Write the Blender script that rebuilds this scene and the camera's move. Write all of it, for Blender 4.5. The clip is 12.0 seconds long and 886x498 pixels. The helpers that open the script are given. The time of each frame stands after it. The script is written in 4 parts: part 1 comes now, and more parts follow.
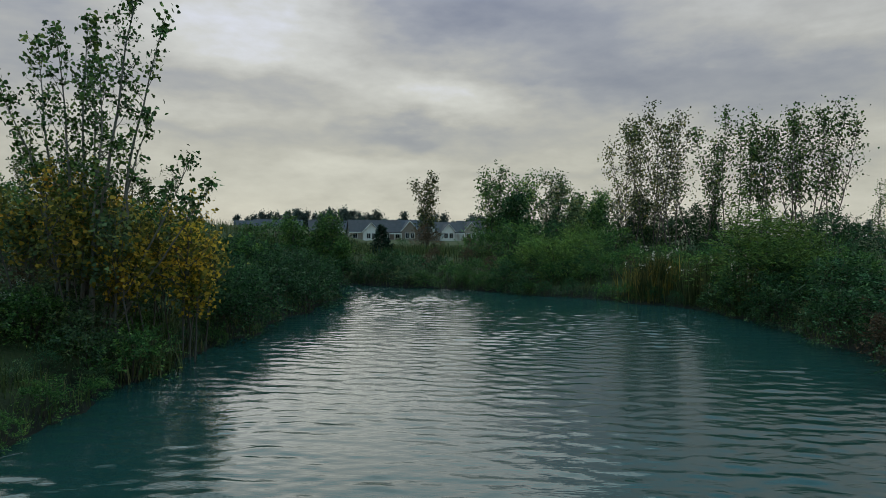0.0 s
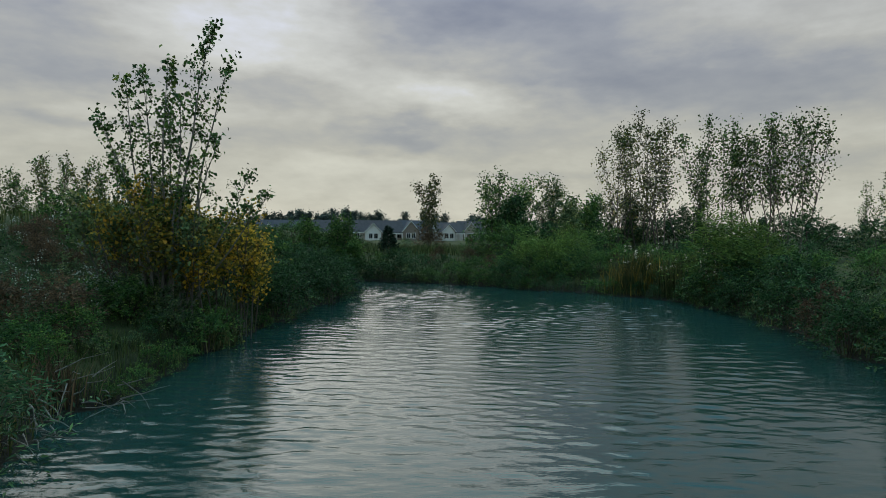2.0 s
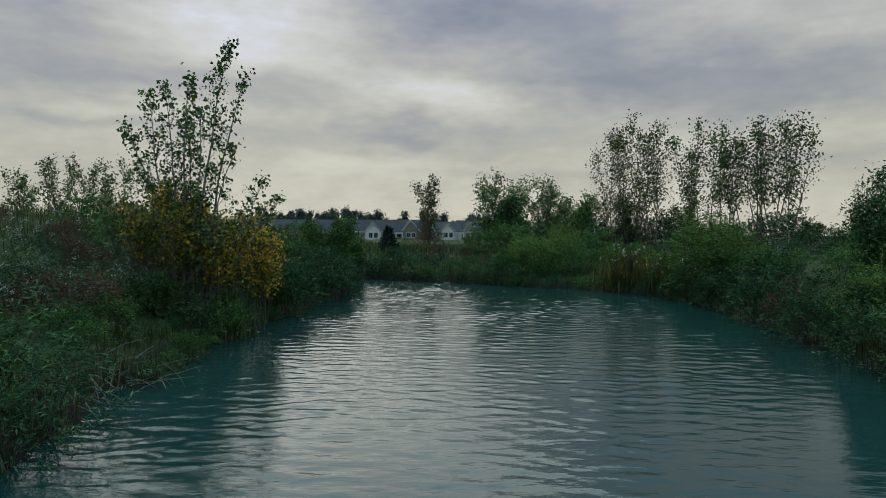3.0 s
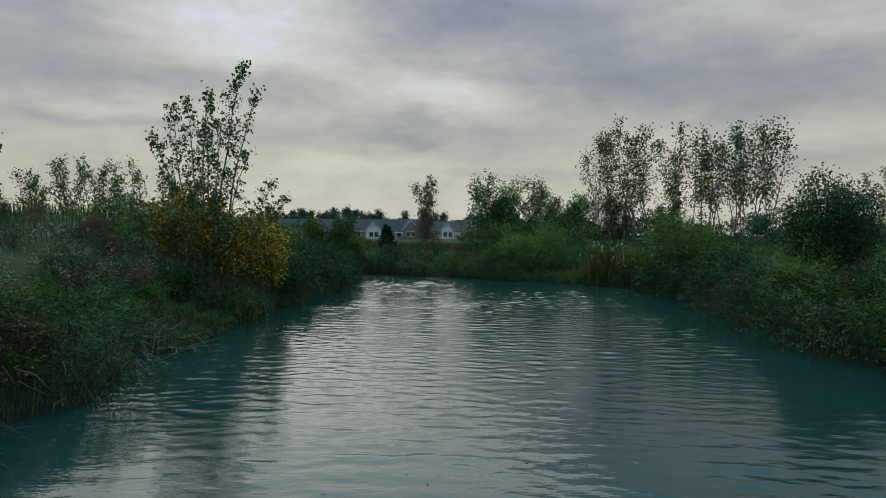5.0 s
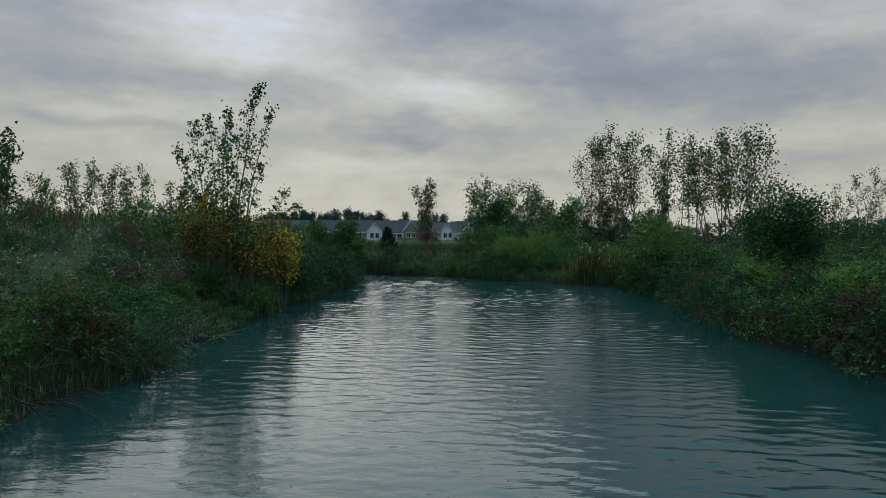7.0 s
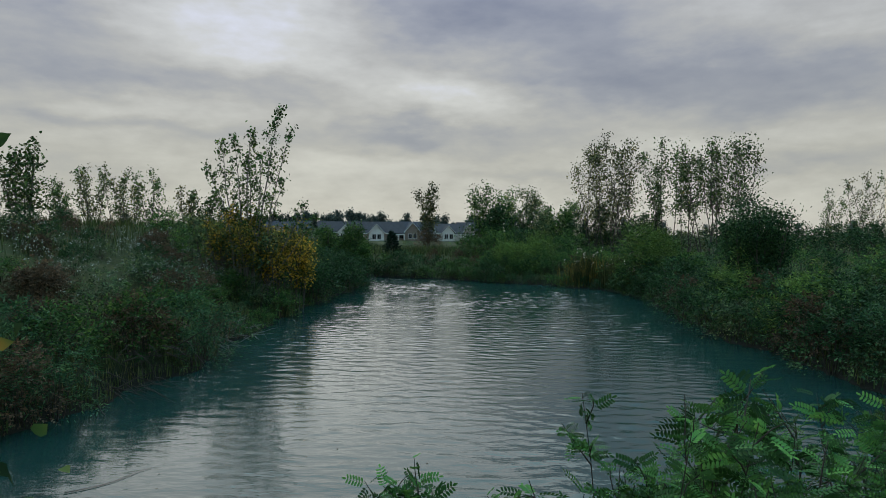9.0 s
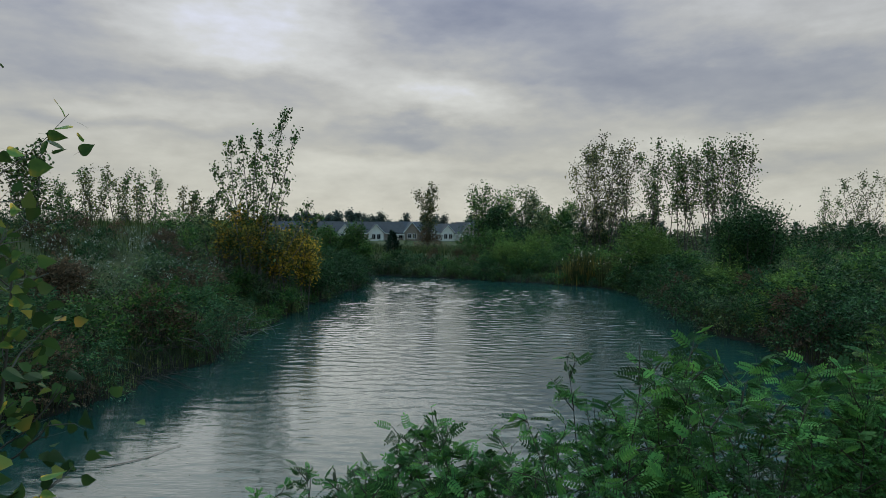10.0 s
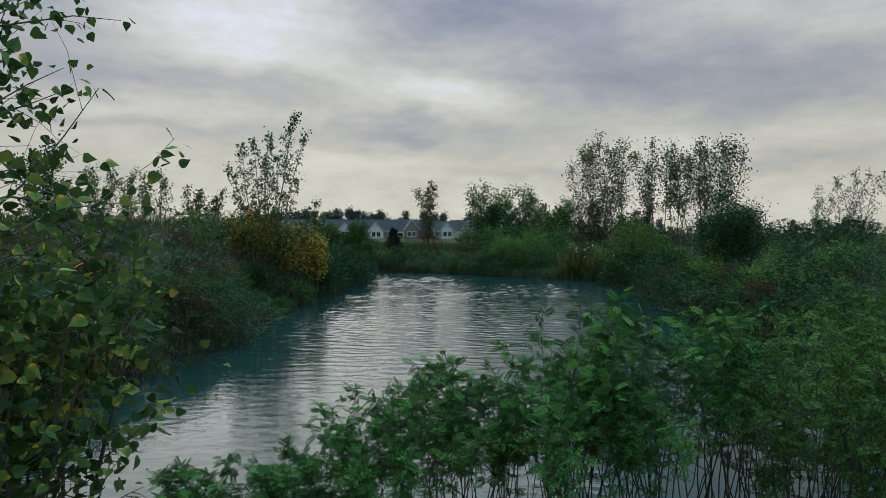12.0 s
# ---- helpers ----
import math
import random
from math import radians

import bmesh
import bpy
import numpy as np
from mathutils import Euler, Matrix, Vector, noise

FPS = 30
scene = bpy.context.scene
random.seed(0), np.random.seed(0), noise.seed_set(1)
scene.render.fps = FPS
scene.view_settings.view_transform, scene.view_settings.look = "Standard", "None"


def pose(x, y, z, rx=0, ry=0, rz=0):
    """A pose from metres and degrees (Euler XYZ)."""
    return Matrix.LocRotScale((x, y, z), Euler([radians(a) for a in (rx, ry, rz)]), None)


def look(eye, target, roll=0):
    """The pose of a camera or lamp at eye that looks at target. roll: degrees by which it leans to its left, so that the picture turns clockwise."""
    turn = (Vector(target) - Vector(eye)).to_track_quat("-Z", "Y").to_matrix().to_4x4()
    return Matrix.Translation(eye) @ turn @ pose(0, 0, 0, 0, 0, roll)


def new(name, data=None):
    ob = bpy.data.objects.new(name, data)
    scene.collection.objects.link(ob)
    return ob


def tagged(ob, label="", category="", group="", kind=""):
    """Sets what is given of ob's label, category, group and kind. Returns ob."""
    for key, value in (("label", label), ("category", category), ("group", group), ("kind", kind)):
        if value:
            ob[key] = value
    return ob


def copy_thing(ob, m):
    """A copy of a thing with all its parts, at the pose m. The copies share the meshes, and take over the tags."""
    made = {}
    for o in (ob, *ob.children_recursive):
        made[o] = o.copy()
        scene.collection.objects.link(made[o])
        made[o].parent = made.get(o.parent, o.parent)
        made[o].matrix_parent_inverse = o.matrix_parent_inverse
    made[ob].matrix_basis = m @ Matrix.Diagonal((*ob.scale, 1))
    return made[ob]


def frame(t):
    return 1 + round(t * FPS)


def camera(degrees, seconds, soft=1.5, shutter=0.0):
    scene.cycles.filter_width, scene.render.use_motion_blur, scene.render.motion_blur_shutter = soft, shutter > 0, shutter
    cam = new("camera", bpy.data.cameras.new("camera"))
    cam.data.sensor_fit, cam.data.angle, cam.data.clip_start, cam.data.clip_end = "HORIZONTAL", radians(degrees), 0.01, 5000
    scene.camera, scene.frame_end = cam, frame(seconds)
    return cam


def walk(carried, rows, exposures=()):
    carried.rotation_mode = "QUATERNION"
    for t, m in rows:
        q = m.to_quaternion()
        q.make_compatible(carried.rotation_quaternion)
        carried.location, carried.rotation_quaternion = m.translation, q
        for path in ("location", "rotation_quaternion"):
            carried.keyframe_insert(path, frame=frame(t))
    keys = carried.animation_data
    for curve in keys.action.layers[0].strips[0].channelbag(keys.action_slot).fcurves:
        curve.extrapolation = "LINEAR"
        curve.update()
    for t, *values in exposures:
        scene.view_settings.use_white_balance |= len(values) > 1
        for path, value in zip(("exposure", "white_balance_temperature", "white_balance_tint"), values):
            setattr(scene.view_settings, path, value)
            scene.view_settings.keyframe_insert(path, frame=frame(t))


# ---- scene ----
PATH = [
    (0, (0.46, -1.246, 3.333), (0.449, 0.753, 3.286), 0.3),
    (0.5, (0.386, -2.173, 3.358), (0.377, -0.174, 3.31), 0.3),
    (1, (0.322, -3.092, 3.374), (0.31, -1.092, 3.328), 0.1),
    (1.5, (0.184, -3.974, 3.346), (0.173, -1.974, 3.299), 0.3),
    (2, (0.179, -4.883, 3.358), (0.169, -2.883, 3.311), 0.3),
    (2.5, (0.185, -5.831, 3.404), (0.177, -3.832, 3.354), 0.3),
    (3, (0.301, -6.69, 3.393), (0.292, -4.69, 3.343), 0.2),
    (5, (0.9, -9.622, 3.259), (0.887, -7.622, 3.208), 0.3),
    (5.5, (0.977, -10.218, 3.218), (0.964, -8.218, 3.167), 0.2),
    (6, (0.986, -10.883, 3.21), (0.974, -8.883, 3.16), 0.2),
    (6.5, (1.017, -11.521, 3.266), (1.005, -9.521, 3.216), 0.2),
    (7, (1.123, -12.221, 3.388), (1.108, -10.221, 3.339), 0.2),
    (9, (0.974, -14.776, 3.803), (0.957, -12.777, 3.754), 0.3),
    (9.5, (0.903, -15.195, 3.744), (0.887, -13.196, 3.696), 0.3),
    (10, (0.887, -15.653, 3.746), (0.873, -13.653, 3.697), 0.2),
    (10.5, (0.88, -16.132, 3.831), (0.866, -14.132, 3.779), 0.2),
    (11, (0.873, -16.6, 3.815), (0.861, -14.601, 3.762), 0.1),
    (11.5, (0.846, -17.038, 3.745), (0.835, -15.039, 3.69), 0.2),
    (12, (0.821, -17.447, 3.67), (0.81, -15.448, 3.614), 0.1),
]

cam = camera(73.0, 12.0, soft=0.5)
walk(cam, [(t, look(eye, target, roll)) for t, eye, target, roll in PATH], [(0.0, 0.08, 6380, 6), (5.0, 0.05, 6350, 6.5), (7.0, 0.03, 6200, 7.5), (9.0, 0.07, 6200, 8), (12.0, 0.2, 6250, 8.5)])

# ---------------------------------------------------------------- sky and light
SUN_EL, SUN_AZ = radians(42), radians(-16)      # hidden behind thin cloud, ahead and to the left


def link(nt, a, b):
    nt.links.new(a, b)


def node(nt, kind):
    return nt.nodes.new(kind)


def math_node(nt, op, a, b=None, c=None, clamp=False):
    n = node(nt, "ShaderNodeMath")
    n.operation, n.use_clamp = op, clamp
    for i, v in enumerate((a, b, c)):
        if v is None:
            continue
        if isinstance(v, (int, float)):
            n.inputs[i].default_value = v
        else:
            nt.links.new(v, n.inputs[i])
    return n.outputs[0]


def ramp(nt, fac, stops, interp="LINEAR"):
    n = node(nt, "ShaderNodeValToRGB")
    n.color_ramp.interpolation = interp
    while len(n.color_ramp.elements) < len(stops):
        n.color_ramp.elements.new(0.5)
    for e, (p, c) in zip(n.color_ramp.elements, stops):
        e.position, e.color = p, (*c, 1)
    nt.links.new(fac, n.inputs[0])
    return n.outputs[0]


# the cloud deck ahead: azimuth, height, half width and half height in degrees, and how much thicker than the rest
LUMPS = ((-17, 19.0, 9, 4.5, -0.13), (4, 20.0, 11, 3.4, 0.21), (17, 14.5, 9, 2.8, 0.19), (32, 12.0, 9, 2.6, 0.13), (-1, 13.4, 7, 2.3, -0.12), (5.5, 11.3, 4, 1.5, -0.04),
         (-3.5, 9.2, 9, 1.3, 0.12), (-31, 13.2, 10, 2.0, 0.10), (-15.5, 13.6, 7, 1.2, 0.09), (-24, 10.9, 9, 1.3, -0.06), (-29, 8.9, 9, 0.9, 0.08), (23, 8.4, 7, 1.0, -0.06),
         (30, 17.2, 6, 2.2, -0.04), (31, 6.2, 7, 0.9, 0.07), (-10, 6.0, 11, 1.2, -0.05), (-35, 18.0, 5, 3.0, 0.10), (10, 5.2, 12, 0.7, 0.05), (0, 2.0, 60, 2.2, -0.06))


def make_world():
    w = bpy.data.worlds.new("overcast_sky")
    scene.world = w
    w.use_nodes = True
    nt = w.node_tree
    nt.nodes.clear()
    out = node(nt, "ShaderNodeOutputWorld")
    bg = node(nt, "ShaderNodeBackground")
    link(nt, bg.outputs[0], out.inputs[0])
    co = node(nt, "ShaderNodeTexCoord").outputs["Generated"]
    sep = node(nt, "ShaderNodeSeparateXYZ")
    link(nt, co, sep.inputs[0])
    dx, dy, dz = sep.outputs
    # azimuth and height in degrees, stirred by two noises so that no cloud has a smooth edge
    az = math_node(nt, "MULTIPLY", math_node(nt, "ARCTAN2", dx, dy), 57.2958)
    el = math_node(nt, "MULTIPLY", math_node(nt, "ARCSINE", dz), 57.2958)
    flat = node(nt, "ShaderNodeCombineXYZ")
    link(nt, az, flat.inputs[0])
    link(nt, math_node(nt, "MULTIPLY", el, 2.6), flat.inputs[1])

    def stir(scale, detail, rough, off=0.0):
        n = node(nt, "ShaderNodeTexNoise")
        n.noise_dimensions = "3D"
        n.inputs["Scale"].default_value = scale
        n.inputs["Detail"].default_value = detail
        n.inputs["Roughness"].default_value = rough
        shift = node(nt, "ShaderNodeVectorMath")
        shift.operation = "ADD"
        shift.inputs[1].default_value = (off, off * 0.7, off * 0.3)
        link(nt, flat.outputs[0], shift.inputs[0])
        link(nt, shift.outputs[0], n.inputs["Vector"])
        return n

    def vec(op, a, b):
        n = node(nt, "ShaderNodeVectorMath")
        n.operation = op
        for i, v in enumerate((a, b)):
            if isinstance(v, tuple):
                n.inputs[i].default_value = v
            else:
                link(nt, v, n.inputs[i])
        return n

    place = node(nt, "ShaderNodeCombineXYZ")
    link(nt, az, place.inputs[0])
    link(nt, el, place.inputs[1])
    w1 = vec("MULTIPLY", vec("SUBTRACT", stir(0.075, 3.0, 0.55).outputs["Color"], (0.5, 0.5, 0.5)).outputs[0], (15.0, 6.5, 0.0)).outputs[0]
    w2 = vec("MULTIPLY", vec("SUBTRACT", stir(0.33, 5.0, 0.6, 31.0).outputs["Color"], (0.5, 0.5, 0.5)).outputs[0], (5.0, 1.9, 0.0)).outputs[0]
    here = vec("ADD", vec("ADD", place.outputs[0], w1).outputs[0], w2).outputs[0]

    def lump(a, e, wide, tall, thick):
        """Thicker (or, below zero, thinner) cloud about one direction."""
        d = vec("MULTIPLY", vec("SUBTRACT", here, (a, e, 0.0)).outputs[0], (1 / wide, 1 / tall, 0.0)).outputs[0]
        q = vec("DOT_PRODUCT", d, d).outputs["Value"]
        return math_node(nt, "MULTIPLY", math_node(nt, "POWER", 2.718, math_node(nt, "MULTIPLY", q, -1.0)), thick)

    v = math_node(nt, "ADD", math_node(nt, "MULTIPLY", stir(0.10, 6.0, 0.55, 7.0).outputs[0], 0.22), math_node(nt, "MULTIPLY", stir(0.5, 4.0, 0.55, 19.0).outputs[0], 0.07))
    v = math_node(nt, "ADD", v, 0.305)
    for one in LUMPS:
        v = math_node(nt, "ADD", v, lump(*one))
    col = ramp(nt, v, [(0.10, (1.2, 1.26, 1.42)), (0.25, (0.74, 0.75, 0.86)), (0.36, (0.585, 0.575, 0.535)), (0.46, (0.44, 0.43, 0.40)),
                       (0.56, (0.315, 0.322, 0.345)), (0.70, (0.20, 0.215, 0.265))])
    # cream light low down, and blue between thinner clouds overhead
    warm = node(nt, "ShaderNodeMapRange")
    warm.inputs["From Min"].default_value, warm.inputs["From Max"].default_value = 7.0, 21.0
    link(nt, el, warm.inputs[0])
    tint = node(nt, "ShaderNodeMix")
    tint.data_type = "RGBA"
    link(nt, warm.outputs[0], tint.inputs[0])
    tint.inputs[6].default_value, tint.inputs[7].default_value = (1.03, 1.0, 0.92, 1), (0.98, 0.99, 1.06, 1)
    toned = node(nt, "ShaderNodeMix")
    toned.data_type, toned.blend_type = "RGBA", "MULTIPLY"
    toned.inputs[0].default_value = 1.0
    link(nt, col, toned.inputs[6])
    link(nt, tint.outputs[2], toned.inputs[7])
    high = node(nt, "ShaderNodeMapRange")
    high.inputs["From Min"].default_value, high.inputs["From Max"].default_value = 21.0, 32.0
    high.inputs["To Max"].default_value = 0.85
    link(nt, el, high.inputs[0])
    opened = node(nt, "ShaderNodeMix")
    opened.data_type = "RGBA"
    link(nt, high.outputs[0], opened.inputs[0])
    link(nt, toned.outputs[2], opened.inputs[6])
    opened.inputs[7].default_value = (0.34, 0.74, 0.98, 1)
    away = node(nt, "ShaderNodeMapRange")
    away.inputs["From Min"].default_value, away.inputs["From Max"].default_value = -0.7, 0.5
    away.inputs["To Min"].default_value, away.inputs["To Max"].default_value = 0.82, 1.0
    link(nt, dy, away.inputs[0])
    dim = node(nt, "ShaderNodeVectorMath")
    dim.operation = "SCALE"
    link(nt, opened.outputs[2], dim.inputs[0])
    link(nt, away.outputs[0], dim.inputs["Scale"])
    col = dim.outputs[0]
    sky = node(nt, "ShaderNodeTexSky")
    sky.sky_type, sky.sun_disc, sky.sun_elevation, sky.sun_rotation = "NISHITA", False, SUN_EL, SUN_AZ
    mix = node(nt, "ShaderNodeMix")
    mix.data_type = "RGBA"
    mix.inputs[0].default_value = 0.95
    sk = node(nt, "ShaderNodeMix")
    sk.data_type, sk.blend_type = "RGBA", "MULTIPLY"
    sk.inputs[0].default_value = 1.0
    link(nt, sky.outputs[0], sk.inputs[6])
    sk.inputs[7].default_value = (0.1, 0.1, 0.1, 1)
    link(nt, sk.outputs[2], mix.inputs[6])
    link(nt, col, mix.inputs[7])
    link(nt, mix.outputs[2], bg.inputs[0])
    bg.inputs[1].default_value = 1.0


make_world()
sun = new("sun", bpy.data.lights.new("sun", "SUN"))
sun.data.energy, sun.data.angle, sun.data.color = 0.95, radians(60), (1.0, 0.95, 0.86)
sun.matrix_basis = look((0, 0, 60), (-math.sin(SUN_AZ) * math.cos(SUN_EL) * 60, -math.cos(SUN_AZ) * math.cos(SUN_EL) * 60, 60 - math.sin(SUN_EL) * 60))


# ---------------------------------------------------------------- materials
def material(name):
    m = bpy.data.materials.new(name)
    m.use_nodes = True
    nt = m.node_tree
    nt.nodes.clear()
    out = node(nt, "ShaderNodeOutputMaterial")
    return m, nt, out


def noise_tex(nt, scale, detail=3.0, rough=0.55, vec=None, stretch=None):
    n = node(nt, "ShaderNodeTexNoise")
    n.inputs["Scale"].default_value = scale
    n.inputs["Detail"].default_value = detail
    n.inputs["Roughness"].default_value = rough
    if vec is None:
        vec = node(nt, "ShaderNodeTexCoord").outputs["Object"]
    if stretch:
        mp = node(nt, "ShaderNodeMapping")
        mp.inputs["Scale"].default_value = stretch
        link(nt, vec, mp.inputs[0])
        vec = mp.outputs[0]
    link(nt, vec, n.inputs["Vector"])
    return n.outputs[0]


def leaf_material(name, stops, through_light=0.3, per_object=False, rough=0.65):
    """Leaves: each its own tint, some light passing through."""
    m, nt, out = material(name)
    rnd = node(nt, "ShaderNodeObjectInfo").outputs["Random"] if per_object else node(nt, "ShaderNodeNewGeometry").outputs["Random Per Island"]
    shade = node(nt, "ShaderNodeObjectInfo").outputs["Random"]
    blot = noise_tex(nt, 1.3, 2.0)
    f = math_node(nt, "ADD", math_node(nt, "MULTIPLY", rnd, 0.36), math_node(nt, "MULTIPLY", math_node(nt, "SUBTRACT", blot, 0.30), 1.45), clamp=True)
    col = ramp(nt, f, stops)
    hsv = node(nt, "ShaderNodeHueSaturation")
    own = math_node(nt, "ADD", math_node(nt, "MULTIPLY", math_node(nt, "POWER", rnd, 1.5), 1.1), 0.55)
    link(nt, math_node(nt, "MULTIPLY", math_node(nt, "ADD", math_node(nt, "MULTIPLY", shade, 0.5), 0.84), own), hsv.inputs["Value"])
    link(nt, col, hsv.inputs["Color"])
    p = node(nt, "ShaderNodeBsdfPrincipled")
    link(nt, hsv.outputs[0], p.inputs["Base Color"])
    p.inputs["Roughness"].default_value = rough
    p.inputs["Specular IOR Level"].default_value = 0.15
    tr = node(nt, "ShaderNodeBsdfTranslucent")
    link(nt, hsv.outputs[0], tr.inputs["Color"])
    mx = node(nt, "ShaderNodeMixShader")
    mx.inputs[0].default_value = through_light
    link(nt, p.outputs[0], mx.inputs[1])
    link(nt, tr.outputs[0], mx.inputs[2])
    link(nt, mx.outputs[0], out.inputs[0])
    return m


def plain(name, c1, c2, scale=4.0, rough=0.8, bump=0.2, bump_scale=30.0, stretch=None, spec=0.3, detail=5.0):
    """A rough surface with two tones, fine grain and relief."""
    m, nt, out = material(name)
    p = node(nt, "ShaderNodeBsdfPrincipled")
    f = math_node(nt, "ADD", math_node(nt, "MULTIPLY", noise_tex(nt, scale, detail, 0.6, stretch=stretch), 0.7),
                  math_node(nt, "MULTIPLY", noise_tex(nt, scale * 9, 2.0, 0.6, stretch=stretch), 0.3))
    link(nt, ramp(nt, f, [(0.32, c1), (0.68, c2)]), p.inputs["Base Color"])
    p.inputs["Roughness"].default_value = rough
    p.inputs["Specular IOR Level"].default_value = spec
    b = node(nt, "ShaderNodeBump")
    b.inputs["Strength"].default_value = bump
    b.inputs["Distance"].default_value = 0.02
    link(nt, noise_tex(nt, bump_scale, 4.0, 0.6, stretch=stretch), b.inputs["Height"])
    link(nt, b.outputs[0], p.inputs["Normal"])
    link(nt, p.outputs[0], out.inputs[0])
    return m


GREEN = leaf_material("leaf_green", [(0.0, (0.026, 0.070, 0.026)), (0.5, (0.066, 0.138, 0.036)), (0.85, (0.140, 0.210, 0.046)), (1.0, (0.257, 0.240, 0.055))])
DEEP = leaf_material("leaf_deep_green", [(0.0, (0.018, 0.048, 0.024)), (0.6, (0.040, 0.090, 0.032)), (1.0, (0.085, 0.130, 0.038))], 0.2)
OLIVE = leaf_material("leaf_olive", [(0.0, (0.041, 0.078, 0.043)), (0.5, (0.093, 0.140, 0.061)), (0.9, (0.192, 0.195, 0.063)), (1.0, (0.287, 0.202, 0.076))])
WILLOW = leaf_material("leaf_willow", [(0.0, (0.057, 0.120, 0.031)), (0.5, (0.115, 0.195, 0.043)), (1.0, (0.203, 0.247, 0.054))], 0.3)
BLUEGREEN = leaf_material("leaf_blue_green", [(0.0, (0.026, 0.072, 0.036)), (0.5, (0.056, 0.120, 0.052)), (1.0, (0.12, 0.18, 0.060))], 0.2)
THIN = leaf_material("leaf_thin_olive", [(0.0, (0.045, 0.070, 0.030)), (0.6, (0.10, 0.115, 0.038)), (1.0, (0.24, 0.19, 0.05))], 0.12)
RUSSET = leaf_material("leaf_russet", [(0.0, (0.060, 0.050, 0.030)), (0.5, (0.11, 0.075, 0.045)), (1.0, (0.18, 0.105, 0.06))])
GOLD = leaf_material("leaf_gold", [(0.0, (0.05, 0.10, 0.03)), (0.38, (0.15, 0.17, 0.035)), (0.58, (0.50, 0.33, 0.04)), (1.0, (0.78, 0.44, 0.05))], 0.45)
TURN = leaf_material("leaf_turning", [(0.0, (0.05, 0.085, 0.030)), (0.4, (0.13, 0.14, 0.035)), (0.68, (0.38, 0.26, 0.040)), (1.0, (0.58, 0.27, 0.045))], 0.42)
COTTON = leaf_material("leaf_cottonwood", [(0.0, (0.037, 0.077, 0.028)), (0.6, (0.075, 0.131, 0.037)), (0.9, (0.163, 0.181, 0.044)), (1.0, (0.375, 0.250, 0.046))], 0.10)
SHORE_LEAF = leaf_material("leaf_shore_cottonwood", [(0.0, (0.037, 0.082, 0.028)), (0.6, (0.085, 0.145, 0.037)), (0.85, (0.20, 0.20, 0.044)), (1.0, (0.50, 0.28, 0.046))], 0.2)
COTTON_ONE = leaf_material("leaf_cottonwood_single", [(0.0, (0.039, 0.095, 0.033)), (0.55, (0.098, 0.168, 0.042)), (0.74, (0.218, 0.213, 0.044)), (0.85, (0.632, 0.370, 0.050)), (1.0, (0.690, 0.336, 0.050))], 0.26, True)
COTTON_LOW = leaf_material("leaf_cottonwood_turning", [(0.0, (0.030, 0.080, 0.030)), (0.45, (0.080, 0.145, 0.040)), (0.7, (0.190, 0.200, 0.045)), (0.85, (0.50, 0.27, 0.050)), (1.0, (0.62, 0.28, 0.050))], 0.36)
LOCUST = leaf_material("leaf_locust", [(0.0, (0.034, 0.096, 0.030)), (0.5, (0.070, 0.172, 0.042)), (0.9, (0.130, 0.240, 0.050)), (1.0, (0.22, 0.27, 0.052))], 0.22, True)
LOCUST_DARK = leaf_material("leaf_locust_deep", [(0.0, (0.034, 0.096, 0.030)), (0.5, (0.070, 0.172, 0.042)), (0.9, (0.130, 0.240, 0.050)), (1.0, (0.22, 0.27, 0.052))], 0.22)
LOCUST_MANY = leaf_material("leaf_locust_joined", [(0.0, (0.036, 0.085, 0.026)), (0.5, (0.075, 0.142, 0.034)), (0.85, (0.14, 0.195, 0.040)), (1.0, (0.23, 0.225, 0.05))], 0.28)
# horizon leaves: the blue-grey haze of distance is mixed into their colour
FAR_HAZED = leaf_material("leaf_far_tree_hazed", [(0.0, (0.050, 0.075, 0.075)), (0.6, (0.075, 0.105, 0.090)), (1.0, (0.110, 0.130, 0.085))], 0.3)
NEEDLE = leaf_material("needle_dark", [(0.0, (0.012, 0.032, 0.024)), (1.0, (0.030, 0.060, 0.034))], 0.08)
REED = leaf_material("reed_blade", [(0.0, (0.04, 0.065, 0.024)), (0.5, (0.08, 0.095, 0.034)), (0.85, (0.16, 0.135, 0.055)), (1.0, (0.30, 0.24, 0.12))], 0.3)
GOLD_REED = leaf_material("reed_golden", [(0.0, (0.10, 0.11, 0.035)), (0.6, (0.30, 0.22, 0.05)), (1.0, (0.55, 0.34, 0.06))], 0.35)
PLUME = leaf_material("reed_plume", [(0.0, (0.34, 0.29, 0.22)), (1.0, (0.58, 0.50, 0.40))], 0.3)
FLUFF = leaf_material("seed_fluff", [(0.0, (0.17, 0.18, 0.15)), (1.0, (0.33, 0.34, 0.29))], 0.3)
GRASS = leaf_material("grass_blade", [(0.0, (0.034, 0.062, 0.020)), (0.55, (0.070, 0.095, 0.030)), (0.85, (0.13, 0.115, 0.045)), (1.0, (0.24, 0.18, 0.085))], 0.25)
BARK = plain("bark_grey_brown", (0.055, 0.047, 0.040), (0.15, 0.135, 0.115), 6.0, 0.9, 0.7, 40.0, (1, 1, 0.25))
PALE_BARK = plain("bark_pale_grey", (0.10, 0.095, 0.085), (0.27, 0.25, 0.22), 6.0, 0.85, 0.6, 40.0, (1, 1, 0.25))
TWIG = plain("twig_dark", (0.035, 0.027, 0.022), (0.095, 0.075, 0.058), 8.0, 0.9, 0.5, 50.0)
DEAD = plain("dead_wood_bleached", (0.10, 0.088, 0.075), (0.34, 0.30, 0.26), 7.0, 0.9, 0.6, 40.0, (1, 1, 0.3))
